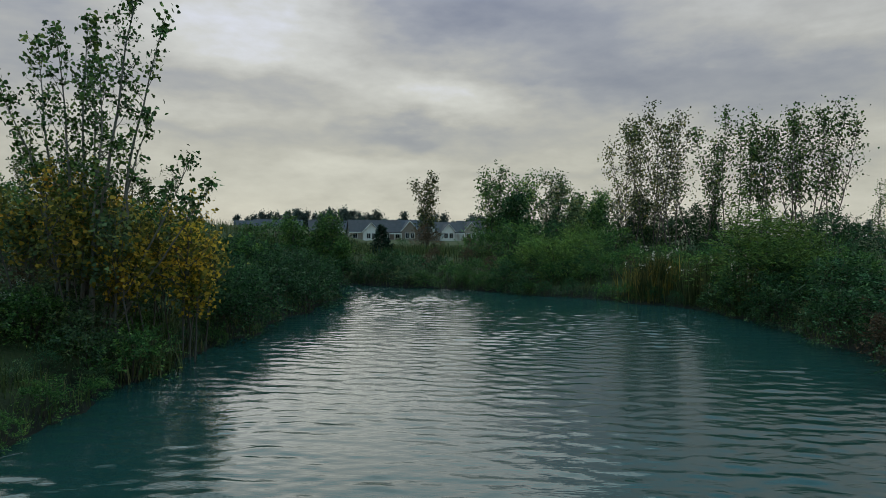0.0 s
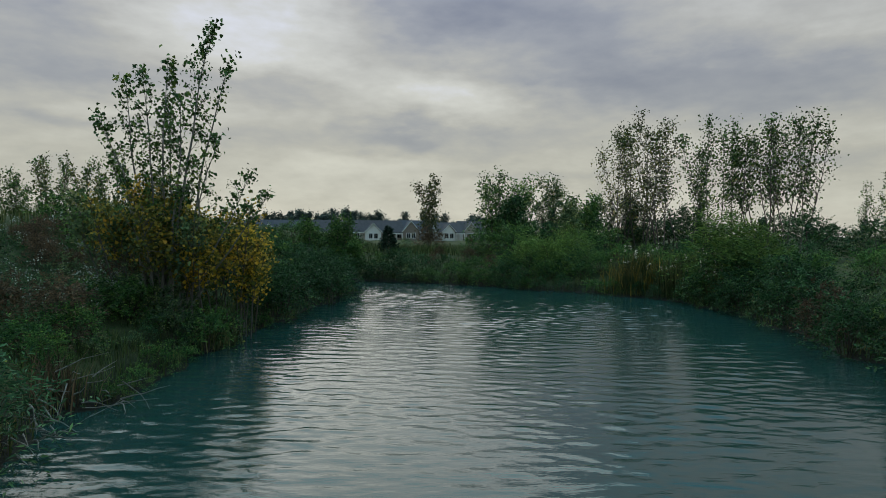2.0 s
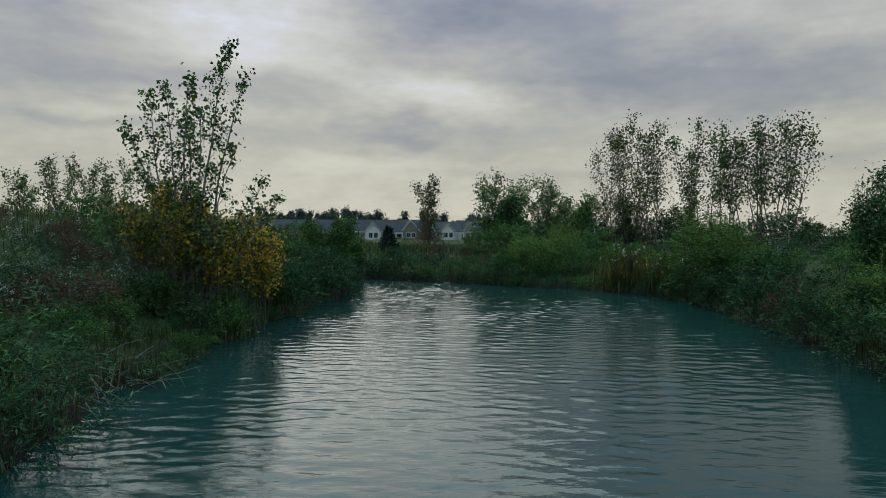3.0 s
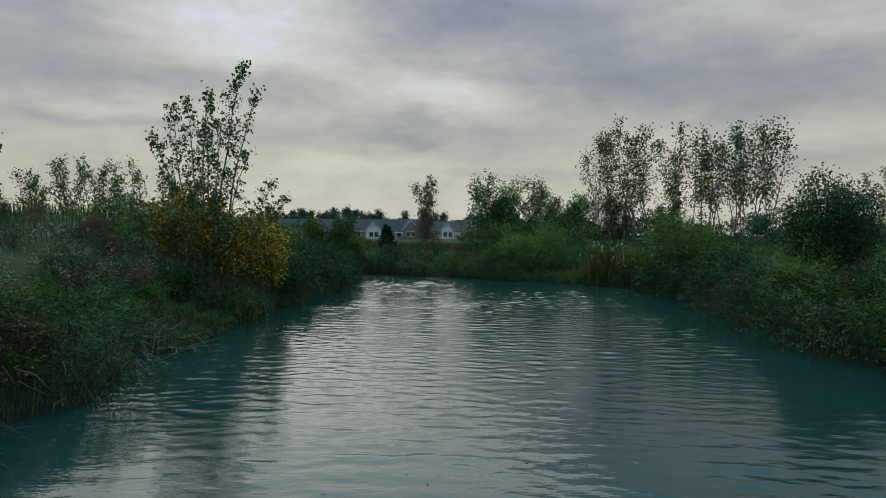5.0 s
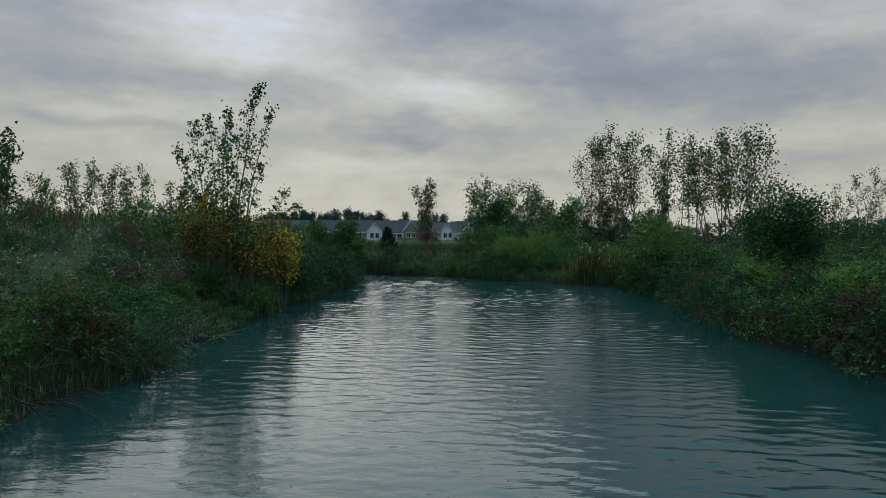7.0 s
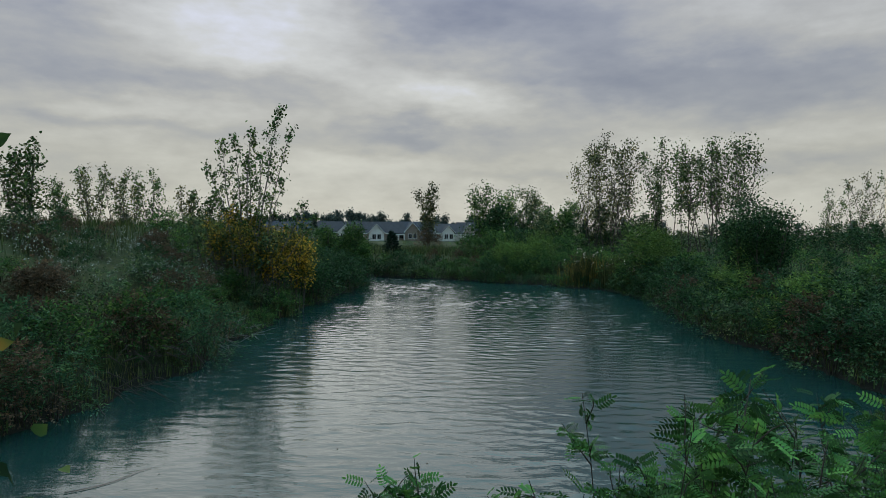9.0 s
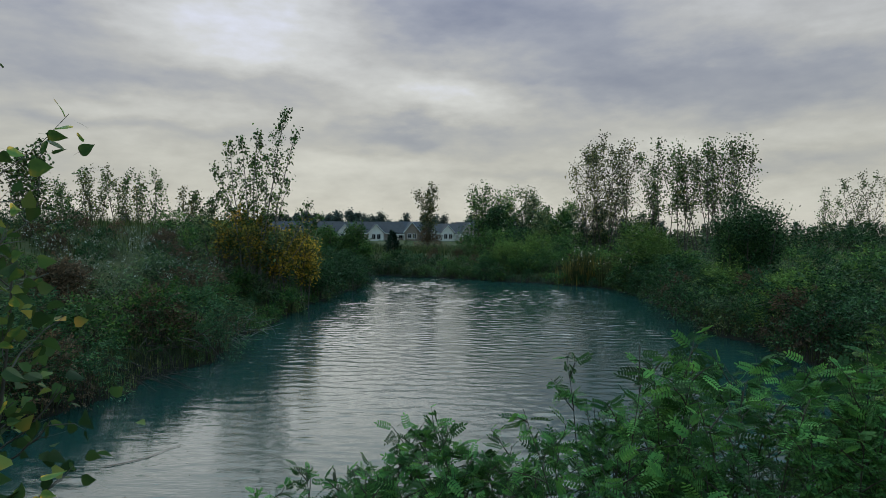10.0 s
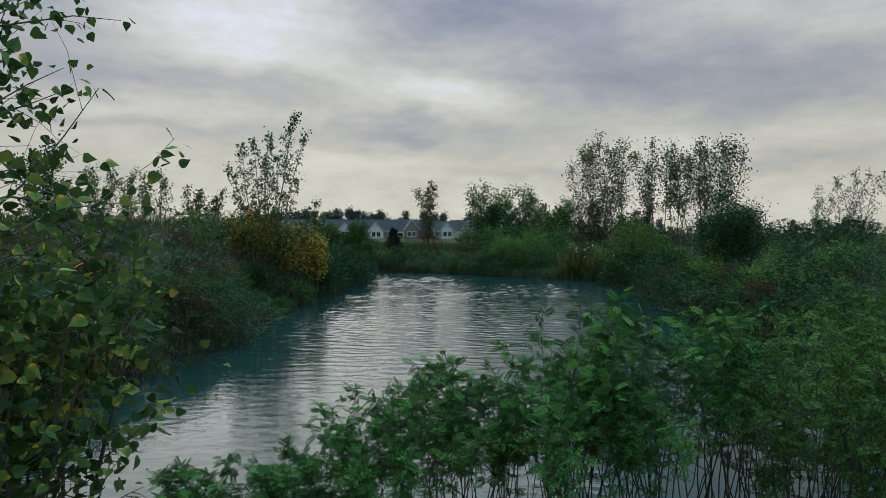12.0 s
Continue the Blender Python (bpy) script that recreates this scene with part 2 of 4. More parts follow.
ROOF = plain("roof_shingle", (0.055, 0.058, 0.072), (0.095, 0.098, 0.118), 1.2, 0.9, 0.3, 12.0)
ROOF_BROWN = plain("roof_shingle_brown", (0.055, 0.052, 0.058), (0.095, 0.088, 0.098), 1.2, 0.9, 0.3, 12.0)
SIDING = plain("siding_beige", (0.30, 0.26, 0.23), (0.42, 0.37, 0.33), 0.6, 0.7, 0.3, 4.0, (0.2, 0.2, 8))
SIDING_GREY = plain("siding_grey", (0.20, 0.205, 0.225), (0.29, 0.295, 0.315), 0.6, 0.7, 0.3, 4.0, (0.2, 0.2, 8))
SIDING_TAN = plain("siding_tan", (0.22, 0.18, 0.155), (0.31, 0.26, 0.22), 0.6, 0.7, 0.3, 4.0, (0.2, 0.2, 8))
WHITE = plain("white_trim", (0.66, 0.66, 0.65), (0.80, 0.80, 0.79), 1.5, 0.6, 0.1, 10.0)


def glass_material():
    m, nt, out = material("window_glass")
    p = node(nt, "ShaderNodeBsdfPrincipled")
    p.inputs["Base Color"].default_value = (0.02, 0.024, 0.03, 1)
    p.inputs["Roughness"].default_value = 0.05
    link(nt, p.outputs[0], out.inputs[0])
    return m


GLASS = glass_material()


def ground_material():
    m, nt, out = material("meadow_soil")
    p = node(nt, "ShaderNodeBsdfPrincipled")
    co = node(nt, "ShaderNodeTexCoord").outputs["Object"]
    n1, n2, n3 = noise_tex(nt, 0.09, 5.0, 0.6, co), noise_tex(nt, 1.1, 5.0, 0.65, co), noise_tex(nt, 14.0, 3.0, 0.6, co)
    f = math_node(nt, "ADD", math_node(nt, "ADD", math_node(nt, "MULTIPLY", n1, 0.5), math_node(nt, "MULTIPLY", n2, 0.3)), math_node(nt, "MULTIPLY", n3, 0.2))
    grass = ramp(nt, f, [(0.36, (0.026, 0.040, 0.016)), (0.47, (0.045, 0.060, 0.024)), (0.57, (0.080, 0.085, 0.036)), (0.68, (0.12, 0.11, 0.055))])
    mud = ramp(nt, n2, [(0.3, (0.014, 0.014, 0.011)), (0.7, (0.036, 0.034, 0.026))])
    sep = node(nt, "ShaderNodeSeparateXYZ")
    link(nt, co, sep.inputs[0])
    wet = node(nt, "ShaderNodeMapRange")
    wet.inputs["From Min"].default_value, wet.inputs["From Max"].default_value = 0.25, 0.75
    link(nt, math_node(nt, "ADD", sep.outputs[2], math_node(nt, "MULTIPLY", n2, 0.3)), wet.inputs[0])
    mx = node(nt, "ShaderNodeMix")
    mx.data_type = "RGBA"
    link(nt, wet.outputs[0], mx.inputs[0])
    link(nt, mud, mx.inputs[6])
    link(nt, grass, mx.inputs[7])
    link(nt, mx.outputs[2], p.inputs["Base Color"])
    p.inputs["Roughness"].default_value = 0.95
    p.inputs["Specular IOR Level"].default_value = 0.1
    b = node(nt, "ShaderNodeBump")
    b.inputs["Strength"].default_value, b.inputs["Distance"].default_value = 0.8, 0.08
    link(nt, n3, b.inputs["Height"])
    link(nt, b.outputs[0], p.inputs["Normal"])
    link(nt, p.outputs[0], out.inputs[0])
    return m


def water_material():
    """Turbid teal pond water under a light breeze; ripple crests run across the wind."""
    m, nt, out = material("pond_water")
    co = node(nt, "ShaderNodeTexCoord").outputs["Object"]
    p = node(nt, "ShaderNodeBsdfPrincipled")
    murk = noise_tex(nt, 0.16, 3.0, 0.5, co)
    link(nt, ramp(nt, murk, [(0.3, (0.013, 0.043, 0.037)), (0.7, (0.012, 0.048, 0.044))]), p.inputs["Base Color"])
    p.inputs["Roughness"].default_value = 0.03
    p.inputs["IOR"].default_value = 1.34
    p.inputs["Specular Tint"].default_value = (0.84, 0.97, 1.0, 1)
    fine = noise_tex(nt, 9.0, 2.0, 0.5, co, (0.5, 1.6, 1))
    tiny = noise_tex(nt, 26.0, 1.0, 0.5, co, (0.7, 1.3, 1))
    b = node(nt, "ShaderNodeBump")
    b.inputs["Strength"].default_value = 1.0
    b.inputs["Distance"].default_value = 0.004
    link(nt, math_node(nt, "ADD", fine, math_node(nt, "MULTIPLY", tiny, 0.15)), b.inputs["Height"])
    link(nt, b.outputs[0], p.inputs["Normal"])
    link(nt, p.outputs[0], out.inputs[0])
    return m


SOIL = ground_material()
WATER = water_material()

# ---------------------------------------------------------------- mesh tools
rng = np.random.default_rng(7)


def mesh_from(name, verts, faces, mats):
    """A mesh out of an array of corners and a list of (corner array n x k, material slot)."""
    me = bpy.data.meshes.new(name)
    verts = np.asarray(verts, np.float32).reshape(-1, 3)
    faces = [(np.asarray(f, np.int32), s) for f, s in faces if len(f)]
    me.vertices.add(len(verts))
    me.vertices.foreach_set("co", verts.ravel())
    loops = np.concatenate([f.ravel() for f, _ in faces])
    sizes = np.concatenate([np.full(len(f), f.shape[1], np.int32) for f, _ in faces])
    slots = np.concatenate([np.full(len(f), s, np.int32) for f, s in faces])
    me.loops.add(len(loops))
    me.loops.foreach_set("vertex_index", loops)
    me.polygons.add(len(sizes))
    me.polygons.foreach_set("loop_start", np.concatenate([[0], np.cumsum(sizes)[:-1]]).astype(np.int32))
    me.polygons.foreach_set("material_index", slots)
    me.update(calc_edges=True)
    me.validate()
    for m in mats:
        me.materials.append(m)
    return me


def child(name, me, parent, label=""):
    ob = new(name, me)
    ob.parent = parent
    return tagged(ob, label)


def unit(v):
    v = np.asarray(v, float)
    return v / np.maximum(np.linalg.norm(v, axis=-1, keepdims=True), 1e-9)


LEAF_SHAPES = {
    "oval": ([(0, 0, 0), (0.45, 0.27, 0.07), (1, 0, -0.04), (0.45, -0.27, 0.07)], [(0, 3, 2), (0, 2, 1)]),
    "narrow": ([(0, 0, 0), (0.4, 0.11, 0.03), (1, 0, -0.08), (0.4, -0.11, 0.03)], [(0, 3, 2), (0, 2, 1)]),
    "delta": ([(0, 0, 0), (1, 0, -0.06), (0.04, 0.34, 0.06), (0.34, 0.42, 0.10), (0.04, -0.34, 0.06), (0.34, -0.42, 0.10)], [(0, 1, 3, 2), (0, 4, 5, 1)]),
    "tuft": ([(0, 0.4, 0), (0.55, 0.5, 0.15), (1, 0.05, -0.1), (0.5, -0.45, 0.12), (0.05, -0.35, 0)], [(0, 4, 3, 2, 1)]),
}


def leaf_cloud(name, mat, pos, axis, size, shape="oval", flat=0.5, face=None):
    """Many leaves as one mesh: base points, pointing directions, lengths. flat: how far the blades lie level, or turn to face."""
    pos, axis, size = np.asarray(pos, float), unit(axis), np.asarray(size, float)
    n = len(pos)
    upv = unit(rng.normal(size=(n, 3)) * (1 - flat) + (np.array([0, 0, 1.0]) if face is None else unit(face)) * flat)
    side = unit(np.cross(upv, axis))
    nor = np.cross(axis, side)
    t, fs = LEAF_SHAPES[shape]
    t = np.asarray(t, float)
    v = pos[:, None, :] + size[:, None, None] * (t[None, :, 0, None] * axis[:, None, :] + t[None, :, 1, None] * side[:, None, :] + t[None, :, 2, None] * nor[:, None, :])
    base = (np.arange(n) * len(t))[:, None]
    f = np.concatenate([base + np.asarray(q)[None, :] for q in fs])
    return mesh_from(name, v.reshape(-1, 3), [(f, 0)], [mat])


def tubes(name, mat, paths, sides=5):
    """Tapered tubes along polylines: each path is (points, radius at its foot, radius at its tip)."""
    vs, fs, base = [], [], 0
    ang = np.arange(sides) * 2 * math.pi / sides
    for pts, r0, r1 in paths:
        pts = np.asarray(pts, float)
        k = len(pts)
        d = unit(np.gradient(pts, axis=0))
        ref = np.where(np.abs(d[:, 2:3]) > 0.9, np.array([[1.0, 0, 0]]), np.array([[0, 0, 1.0]]))
        a = unit(np.cross(d, ref))
        b = np.cross(d, a)
        r = np.linspace(r0, r1, k)[:, None, None]
        ring = pts[:, None, :] + r * (np.cos(ang)[None, :, None] * a[:, None, :] + np.sin(ang)[None, :, None] * b[:, None, :])
        vs.append(ring.reshape(-1, 3))
        i = np.arange(k - 1)[:, None] * sides
        j = np.arange(sides)[None, :]
        q = np.stack([i + j, i + (j + 1) % sides, i + sides + (j + 1) % sides, i + sides + j], -1).reshape(-1, 4)
        fs.append(q + base)
        base += k * sides
    return mesh_from(name, np.concatenate(vs), [(np.concatenate(fs), 0)], [mat])


def limb(start, way, length, bend=0.12, lift=0.0, steps=6):
    """A wandering polyline from start; lift turns it upwards (or down) as it goes."""
    p, d = np.array(start, float), unit(way)
    pts = [p.copy()]
    for _ in range(steps):
        d = unit(d + rng.normal(size=3) * bend + np.array([0, 0, lift]))
        p = p + d * length / steps
        pts.append(p.copy())
    return np.array(pts)


def along(pts, u):
    """The point at the share u of a polyline, and its direction there."""
    x = u * (len(pts) - 1)
    i = min(int(x), len(pts) - 2)
    return pts[i] + (pts[i + 1] - pts[i]) * (x - i), unit(pts[i + 1] - pts[i])


# ---------------------------------------------------------------- pond, ground
SHORE = [(-9.5, -11), (-8.3, -8), (-7.4, -4.1), (-6.6, -1.1), (-6.1, 1.2), (-6.3, 4), (-6.5, 7), (-6.3, 10), (-6.5, 13), (-6.2, 16.5), (-5.8, 21.4),
         (-5.3, 27), (-5.3, 30.4), (-6.8, 32.4), (-9.5, 34), (-9.5, 37), (-5.6, 38.2), (-2, 36.6), (2.2, 34.6), (5.6, 31.8), (9.2, 29.2), (11.6, 26.2),
         (12.6, 22.6), (12.5, 18.5), (11.9, 14), (11.3, 10), (11.2, 6.5), (11.6, 3), (11.3, -0.5), (10.5, -4.2), (8.3, -7.6), (5.2, -10.1), (2.4, -11.0), (-0.3, -11.2), (-3.5, -11.3), (-7, -12.2)]


def smooth_loop(ctrl, steps=8):
    p = np.array(ctrl, float)
    out = []
    for i in range(len(p)):
        a, b, c, d = p[i - 1], p[i], p[(i + 1) % len(p)], p[(i + 2) % len(p)]
        for k in range(steps):
            t = k / steps
            out.append(0.5 * (2 * b + (c - a) * t + (2 * a - 5 * b + 4 * c - d) * t * t + (3 * b - a - 3 * c + d) * t ** 3))
    return np.array(out)


def ragged(loop):
    """Small bays and bulges along the waterline."""
    t = unit(np.roll(loop, -1, 0) - np.roll(loop, 1, 0))
    nor = np.column_stack([-t[:, 1], t[:, 0]])
    s = np.concatenate([[0], np.cumsum(np.linalg.norm(np.diff(loop, axis=0), axis=1))])
    k = 2 * math.pi * np.round(s[-1] / np.array([5.5, 2.9, 1.7])) / s[-1]
    return loop + nor * (0.22 * np.sin(k[0] * s + 1.0) + 0.16 * np.sin(k[1] * s + 2.2) + 0.08 * np.sin(k[2] * s))[:, None]


LOOP = ragged(smooth_loop(SHORE))


def shore_distance(x, y):
    """Metres from the waterline, negative over the water."""
    x, y = np.asarray(x, float), np.asarray(y, float)
    best = np.full(x.shape, 1e9)
    inside = np.zeros(x.shape, bool)
    n = len(LOOP)
    for i in range(n):
        ax, ay = LOOP[i]
        bx, by = LOOP[(i + 1) % n]
        ex, ey = bx - ax, by - ay
        t = np.clip(((x - ax) * ex + (y - ay) * ey) / (ex * ex + ey * ey), 0, 1)
        best = np.minimum(best, np.hypot(x - ax - t * ex, y - ay - t * ey))
        cross = ((ay > y) != (by > y)) & (x < (bx - ax) * (y - ay) / (by - ay + 1e-12) + ax)
        inside ^= cross
    return np.where(inside, -best, best)


def smooth(u):
    u = np.clip(u, 0, 1)
    return u * u * (3 - 2 * u)


def ground_z(x, y):
    """Height of the land: a short bank, a gentle rise, and a low hill to the west of the pond."""
    x, y = np.asarray(x, float), np.asarray(y, float)
    d = shore_distance(x, y)
    out = 0.55 * smooth(d / 1.6) + 0.95 * smooth((d - 0.8) / 7)
    hill = 2.6 * smooth((-x - 7.2) / 13) * smooth((y + 25) / 18) * (1 - smooth((y - 75) / 60))
    bumps = 0.10 * np.sin(x * 0.9 + 1.3 * np.sin(y * 0.53)) * np.sin(y * 0.77 + 0.6) + 0.12 * np.sin(x * 0.21 + 2) * np.sin(y * 0.17)
    land = out + hill + bumps * smooth(d / 2)
    return np.where(d < 0, -1.1 * smooth(-d / 4) - 0.02, land)


def gz(x, y):
    return float(ground_z(np.array([x]), np.array([y]))[0])


def make_ground():
    def axis(c, fine, step, far, k):
        inner = np.arange(-fine, fine + 1e-6, step)
        outer = fine + (np.exp(np.linspace(0, 1, k + 1)[1:] * math.log(far / step / k * 2.2)) - 1) / (far / step / k * 2.2 - 1) * far
        return c + np.concatenate([-outer[::-1], inner, outer])
    xs, ys = axis(0, 26, 0.42, 2200, 26), axis(14, 34, 0.42, 2200, 26)
    gx, gy = np.meshgrid(xs, ys)
    z = ground_z(gx, gy)
    v = np.stack([gx, gy, z], -1).reshape(-1, 3)
    w = len(xs)
    i, j = np.meshgrid(np.arange(len(ys) - 1), np.arange(w - 1), indexing="ij")
    a = (i * w + j).ravel()
    me = mesh_from("ground", v, [(np.stack([a, a + 1, a + w + 1, a + w], -1), 0)], [SOIL])
    me.polygons.foreach_set("use_smooth", np.ones(len(me.polygons), bool))
    tagged(new("ground", me), "weedy pond bank and rough meadow with bare mud at the waterline", "ground", kind="structure")


make_ground()


def make_water():
    """Ripples that run down the wind, mostly away from the south shore, livelier in gusts and nearly still along the west bank."""
    xs, ys = np.arange(-11.0, 14.0, 0.085), np.concatenate([np.arange(-13.0, 10.0, 0.042), np.arange(10.0, 40.0, 0.065)])
    gx, gy = np.meshgrid(xs, ys)
    own = np.random.default_rng(41)
    z, patch = np.zeros(gx.shape), np.zeros(gx.shape)
    for _ in range(10):
        a, k, ph = own.uniform(0, 2 * math.pi), 2 * math.pi / own.uniform(4.0, 15.0), own.uniform(0, 7)
        patch += np.sin((gx * math.cos(a) + gy * math.sin(a)) * k + ph)
    calm = (0.70 + 0.30 * smooth((gx + 7.0) / 9.0)) * (0.48 + 0.78 * smooth((gy + 4.0) / 26.0))
    puff = 0.75 * np.exp(-((gx + 4.0) / 3.0) ** 2 - ((gy - 5.5) / 4.5) ** 2) + 0.45 * np.exp(-((gx - 6.5) / 3.5) ** 2 - ((gy + 4.0) / 3.5) ** 2)
    gust = (0.75 + 0.25 * np.tanh(patch * 0.45)) * calm + puff
    for _ in range(60):
        length = 0.19 * (0.85 / 0.19) ** own.uniform() ** 1.6
        a, k, ph = own.normal(math.radians(84), 0.42), 2 * math.pi / length, own.uniform(0, 7)
        z += RIPPLE * math.sqrt(2 / 60) / k * np.sin((gx * math.cos(a) + gy * math.sin(a)) * k + ph)
    v = np.stack([gx, gy, z * gust], -1).reshape(-1, 3)
    w = len(xs)
    i, j = np.meshgrid(np.arange(len(ys) - 1), np.arange(w - 1), indexing="ij")
    q = (i * w + j).ravel()
    me = mesh_from("water", v, [(np.stack([q, q + 1, q + w + 1, q + w], -1), 0)], [WATER])
    me.polygons.foreach_set("use_smooth", np.ones(len(me.polygons), bool))
    tagged(new("water", me), "murky teal pond water rippled by a light breeze", "water", kind="structure")


RIPPLE = 0.085      # usual steepness of the ripples
make_water()


# ---------------------------------------------------------------- plants
def make_shrub(name, mat, width, height, leaves, leaf, shape="oval", stems=8, clumps=18, upright=0.0, bark=TWIG, low=0.10, flat=0.62):
    """A shrub on an Empty: thin stems fanning from the foot, and leaves in uneven clumps about their tops."""
    foot = new(name)
    paths, pos, axis, face = [], [], [], []
    for i in range(clumps):
        a, r = 2.4 * i + rng.uniform(-0.4, 0.4), math.sqrt((i + 0.5) / clumps) * rng.uniform(0.75, 1.05)
        top = (1 - 0.55 * r ** 2) * rng.uniform(0.72, 1.08)
        z = height * max(low, top * (rng.uniform(0.62, 0.9) if r < 0.75 else rng.uniform(0.3, 0.75)))
        c = np.array([math.cos(a) * r * width * 0.42, math.sin(a) * r * width * 0.42, z])
        if i % 2 == 0 and len(paths) < stems * 3:
            s = np.array([c[0] * 0.16, c[1] * 0.16, -0.1])
            mid1 = s + (c - s) * 0.5 + np.array([-c[0] * 0.12, -c[1] * 0.12, 0.06 * height])
            paths.append(([s, mid1, c], 0.016 * height ** 0.5, 0.004))
        k = int(leaves / clumps * rng.uniform(0.6, 1.4))
        sp = rng.uniform(0.13, 0.22) * np.array([width, width, height * (0.75 + upright)])
        n = max(2, k // 9)           # sprays of nine leaves that fan out of the clump
        q = unit(rng.normal(size=(n, 3)) + np.array([0, 0, 0.35])) * np.abs(rng.normal(0.72, 0.22, size=(n, 1)))
        q *= 1 + 0.25 * np.sin(q[:, :1] * 5 + i) * np.sin(q[:, 1:2] * 4 + 2 * i)
        way = unit(unit(q) + unit(np.array([c[0], c[1], 0.5 * height])) * 0.5 + np.array([0, 0, 0.25 + upright * 2.0]) + rng.normal(size=(n, 3)) * 0.45)
        side = unit(np.cross(way, np.array([0, 0, 1.0]) + rng.normal(size=(n, 3)) * 0.3))
        reach = leaf * rng.uniform(2.2, 4.2, (n, 1))
        up = unit(np.cross(side, way))
        for j in range(9):
            u, sgn = j / 8, (0 if j == 8 else (1 if j % 2 else -1))
            pos.append(c + q * sp + way * reach * u - np.array([0, 0, 1.0]) * reach * 0.35 * u * u)
            axis.append(way * (0.55 if sgn else 1.0) + side * sgn + np.array([0, 0, -0.25]) + rng.normal(size=(n, 3)) * 0.22)
            face.append(up + unit(q) * 0.3)
        n = k // 9                   # loose shoots that stick out of the clump
        if n:
            shoot = unit(rng.normal(size=(3, 3)) * 0.6 + np.array([0, 0, 1.0]))[rng.integers(0, 3, n)]
            u = rng.uniform(0.6, 1.75, (n, 1))
            pos.append(c + shoot * u * sp + rng.normal(size=(n, 3)) * 0.03)
            face.append(np.tile([0, 0, 1.0], (n, 1)))
            axis.append(shoot * 0.5 + rng.normal(size=(n, 3)) * 0.6)
        e = c + unit(rng.normal(size=3) + np.array([0, 0, 0.6])) * sp.mean() * 1.3
        paths.append(([c * np.array([0.85, 0.85, 0.8]), c, e], 0.005, 0.002))
    k = leaves // 9                  # leafy skirt near the ground
    a, r = rng.uniform(0, 2 * math.pi, k), width * 0.46 * np.sqrt(rng.uniform(0.3, 1.1, k))
    pos.append(np.column_stack([np.cos(a) * r, np.sin(a) * r, rng.uniform(0.04, 0.32, k) * height]))
    axis.append(np.column_stack([np.cos(a), np.sin(a), np.full(k, -0.2)]) + rng.normal(size=(k, 3)) * 0.4)
    face.append(np.column_stack([np.cos(a), np.sin(a), np.full(k, 0.5)]))
    pos, axis, face = np.concatenate(pos), np.concatenate(axis), np.concatenate(face)
    keep = pos[:, 2] > 0.02
    pos, axis, face = pos[keep], axis[keep], face[keep]
    tagged(child("twig_tangle", tubes("twig_tangle", bark, paths, 3), foot), kind="stuff")
    tagged(child("foliage", leaf_cloud("foliage", mat, pos, axis, leaf * rng.uniform(0.6, 1.3, len(pos)), shape, flat, face), foot), kind="stuff")
    return foot


PLACED = set()


def spread(masters, spots, label, category, group, sink=0.05, tilt=5):
    """Stand copies of some built things at the spots (x, y, scale): the first ones are the built things themselves."""
    for i, (x, y, s) in enumerate(spots):
        src = masters[i % len(masters)]
        m = pose(x, y, gz(x, y) - sink, rng.uniform(-tilt, tilt), rng.uniform(-tilt, tilt), rng.uniform(0, 360)) @ Matrix.Diagonal((s * rng.uniform(0.9, 1.1), s * rng.uniform(0.9, 1.1), s, 1))
        ob = copy_thing(src, m) if src.name in PLACED else src
        PLACED.add(src.name)
        ob.matrix_basis = m
        tagged(ob, label, category, group)


def single_leaves(parent, meshes, name, pos, axis, size, mat_turn=0.35):
    """Leaves that can be told apart, each an object on a shared mesh."""
    for p, d, k in zip(pos, unit(axis), size):
        x = Vector(d)
        up = Vector(rng.normal(size=3)) * (1 - mat_turn) + Vector((0, 0, mat_turn))
        y = up.cross(x).normalized()
        z = x.cross(y)
        ob = child(name, meshes[rng.integers(len(meshes))], parent)
        ob.matrix_basis = Matrix(((x.x * k, y.x * k, z.x * k, p[0]), (x.y * k, y.y * k, z.y * k, p[1]), (x.z * k, y.z * k, z.z * k, p[2]), (0, 0, 0, 1)))


def joined(name, masters, spots, label, category, sink=0.05):
    """Shrubs too far back to tell apart, joined into one object of kind stuff."""
    parts = []
    for ob in masters:
        vs, fs, ms, base = [], [], [], 0
        for c in ob.children:
            me = c.data
            v = np.empty(len(me.vertices) * 3, np.float32)
            me.vertices.foreach_get("co", v)
            n = len(me.polygons)
            loops = np.empty(len(me.loops), np.int32)
            me.loops.foreach_get("vertex_index", loops)
            vs.append(v.reshape(-1, 3))
            fs.append((loops.reshape(n, -1) + base, me.materials[0]))
            base += len(v) // 3
        parts.append((np.concatenate(vs), fs))
    mats, verts, faces, base = [], [], [], 0
    for i, (x, y, s) in enumerate(spots):
        v, fs = parts[i % len(parts)]
        a = rng.uniform(0, 2 * math.pi)
        w = v * np.array([s * rng.uniform(0.9, 1.1), s * rng.uniform(0.9, 1.1), s])
        w = np.column_stack([w[:, 0] * math.cos(a) - w[:, 1] * math.sin(a) + x, w[:, 0] * math.sin(a) + w[:, 1] * math.cos(a) + y, w[:, 2] + gz(x, y) - sink])
        for f, m in fs:
            if m not in mats:
                mats.append(m)
            faces.append((f + base, mats.index(m)))
        verts.append(w)
        base += len(w)
    ob = new(name, mesh_from(name, np.concatenate(verts), faces, mats))
    tagged(ob, label, category, kind="stuff")


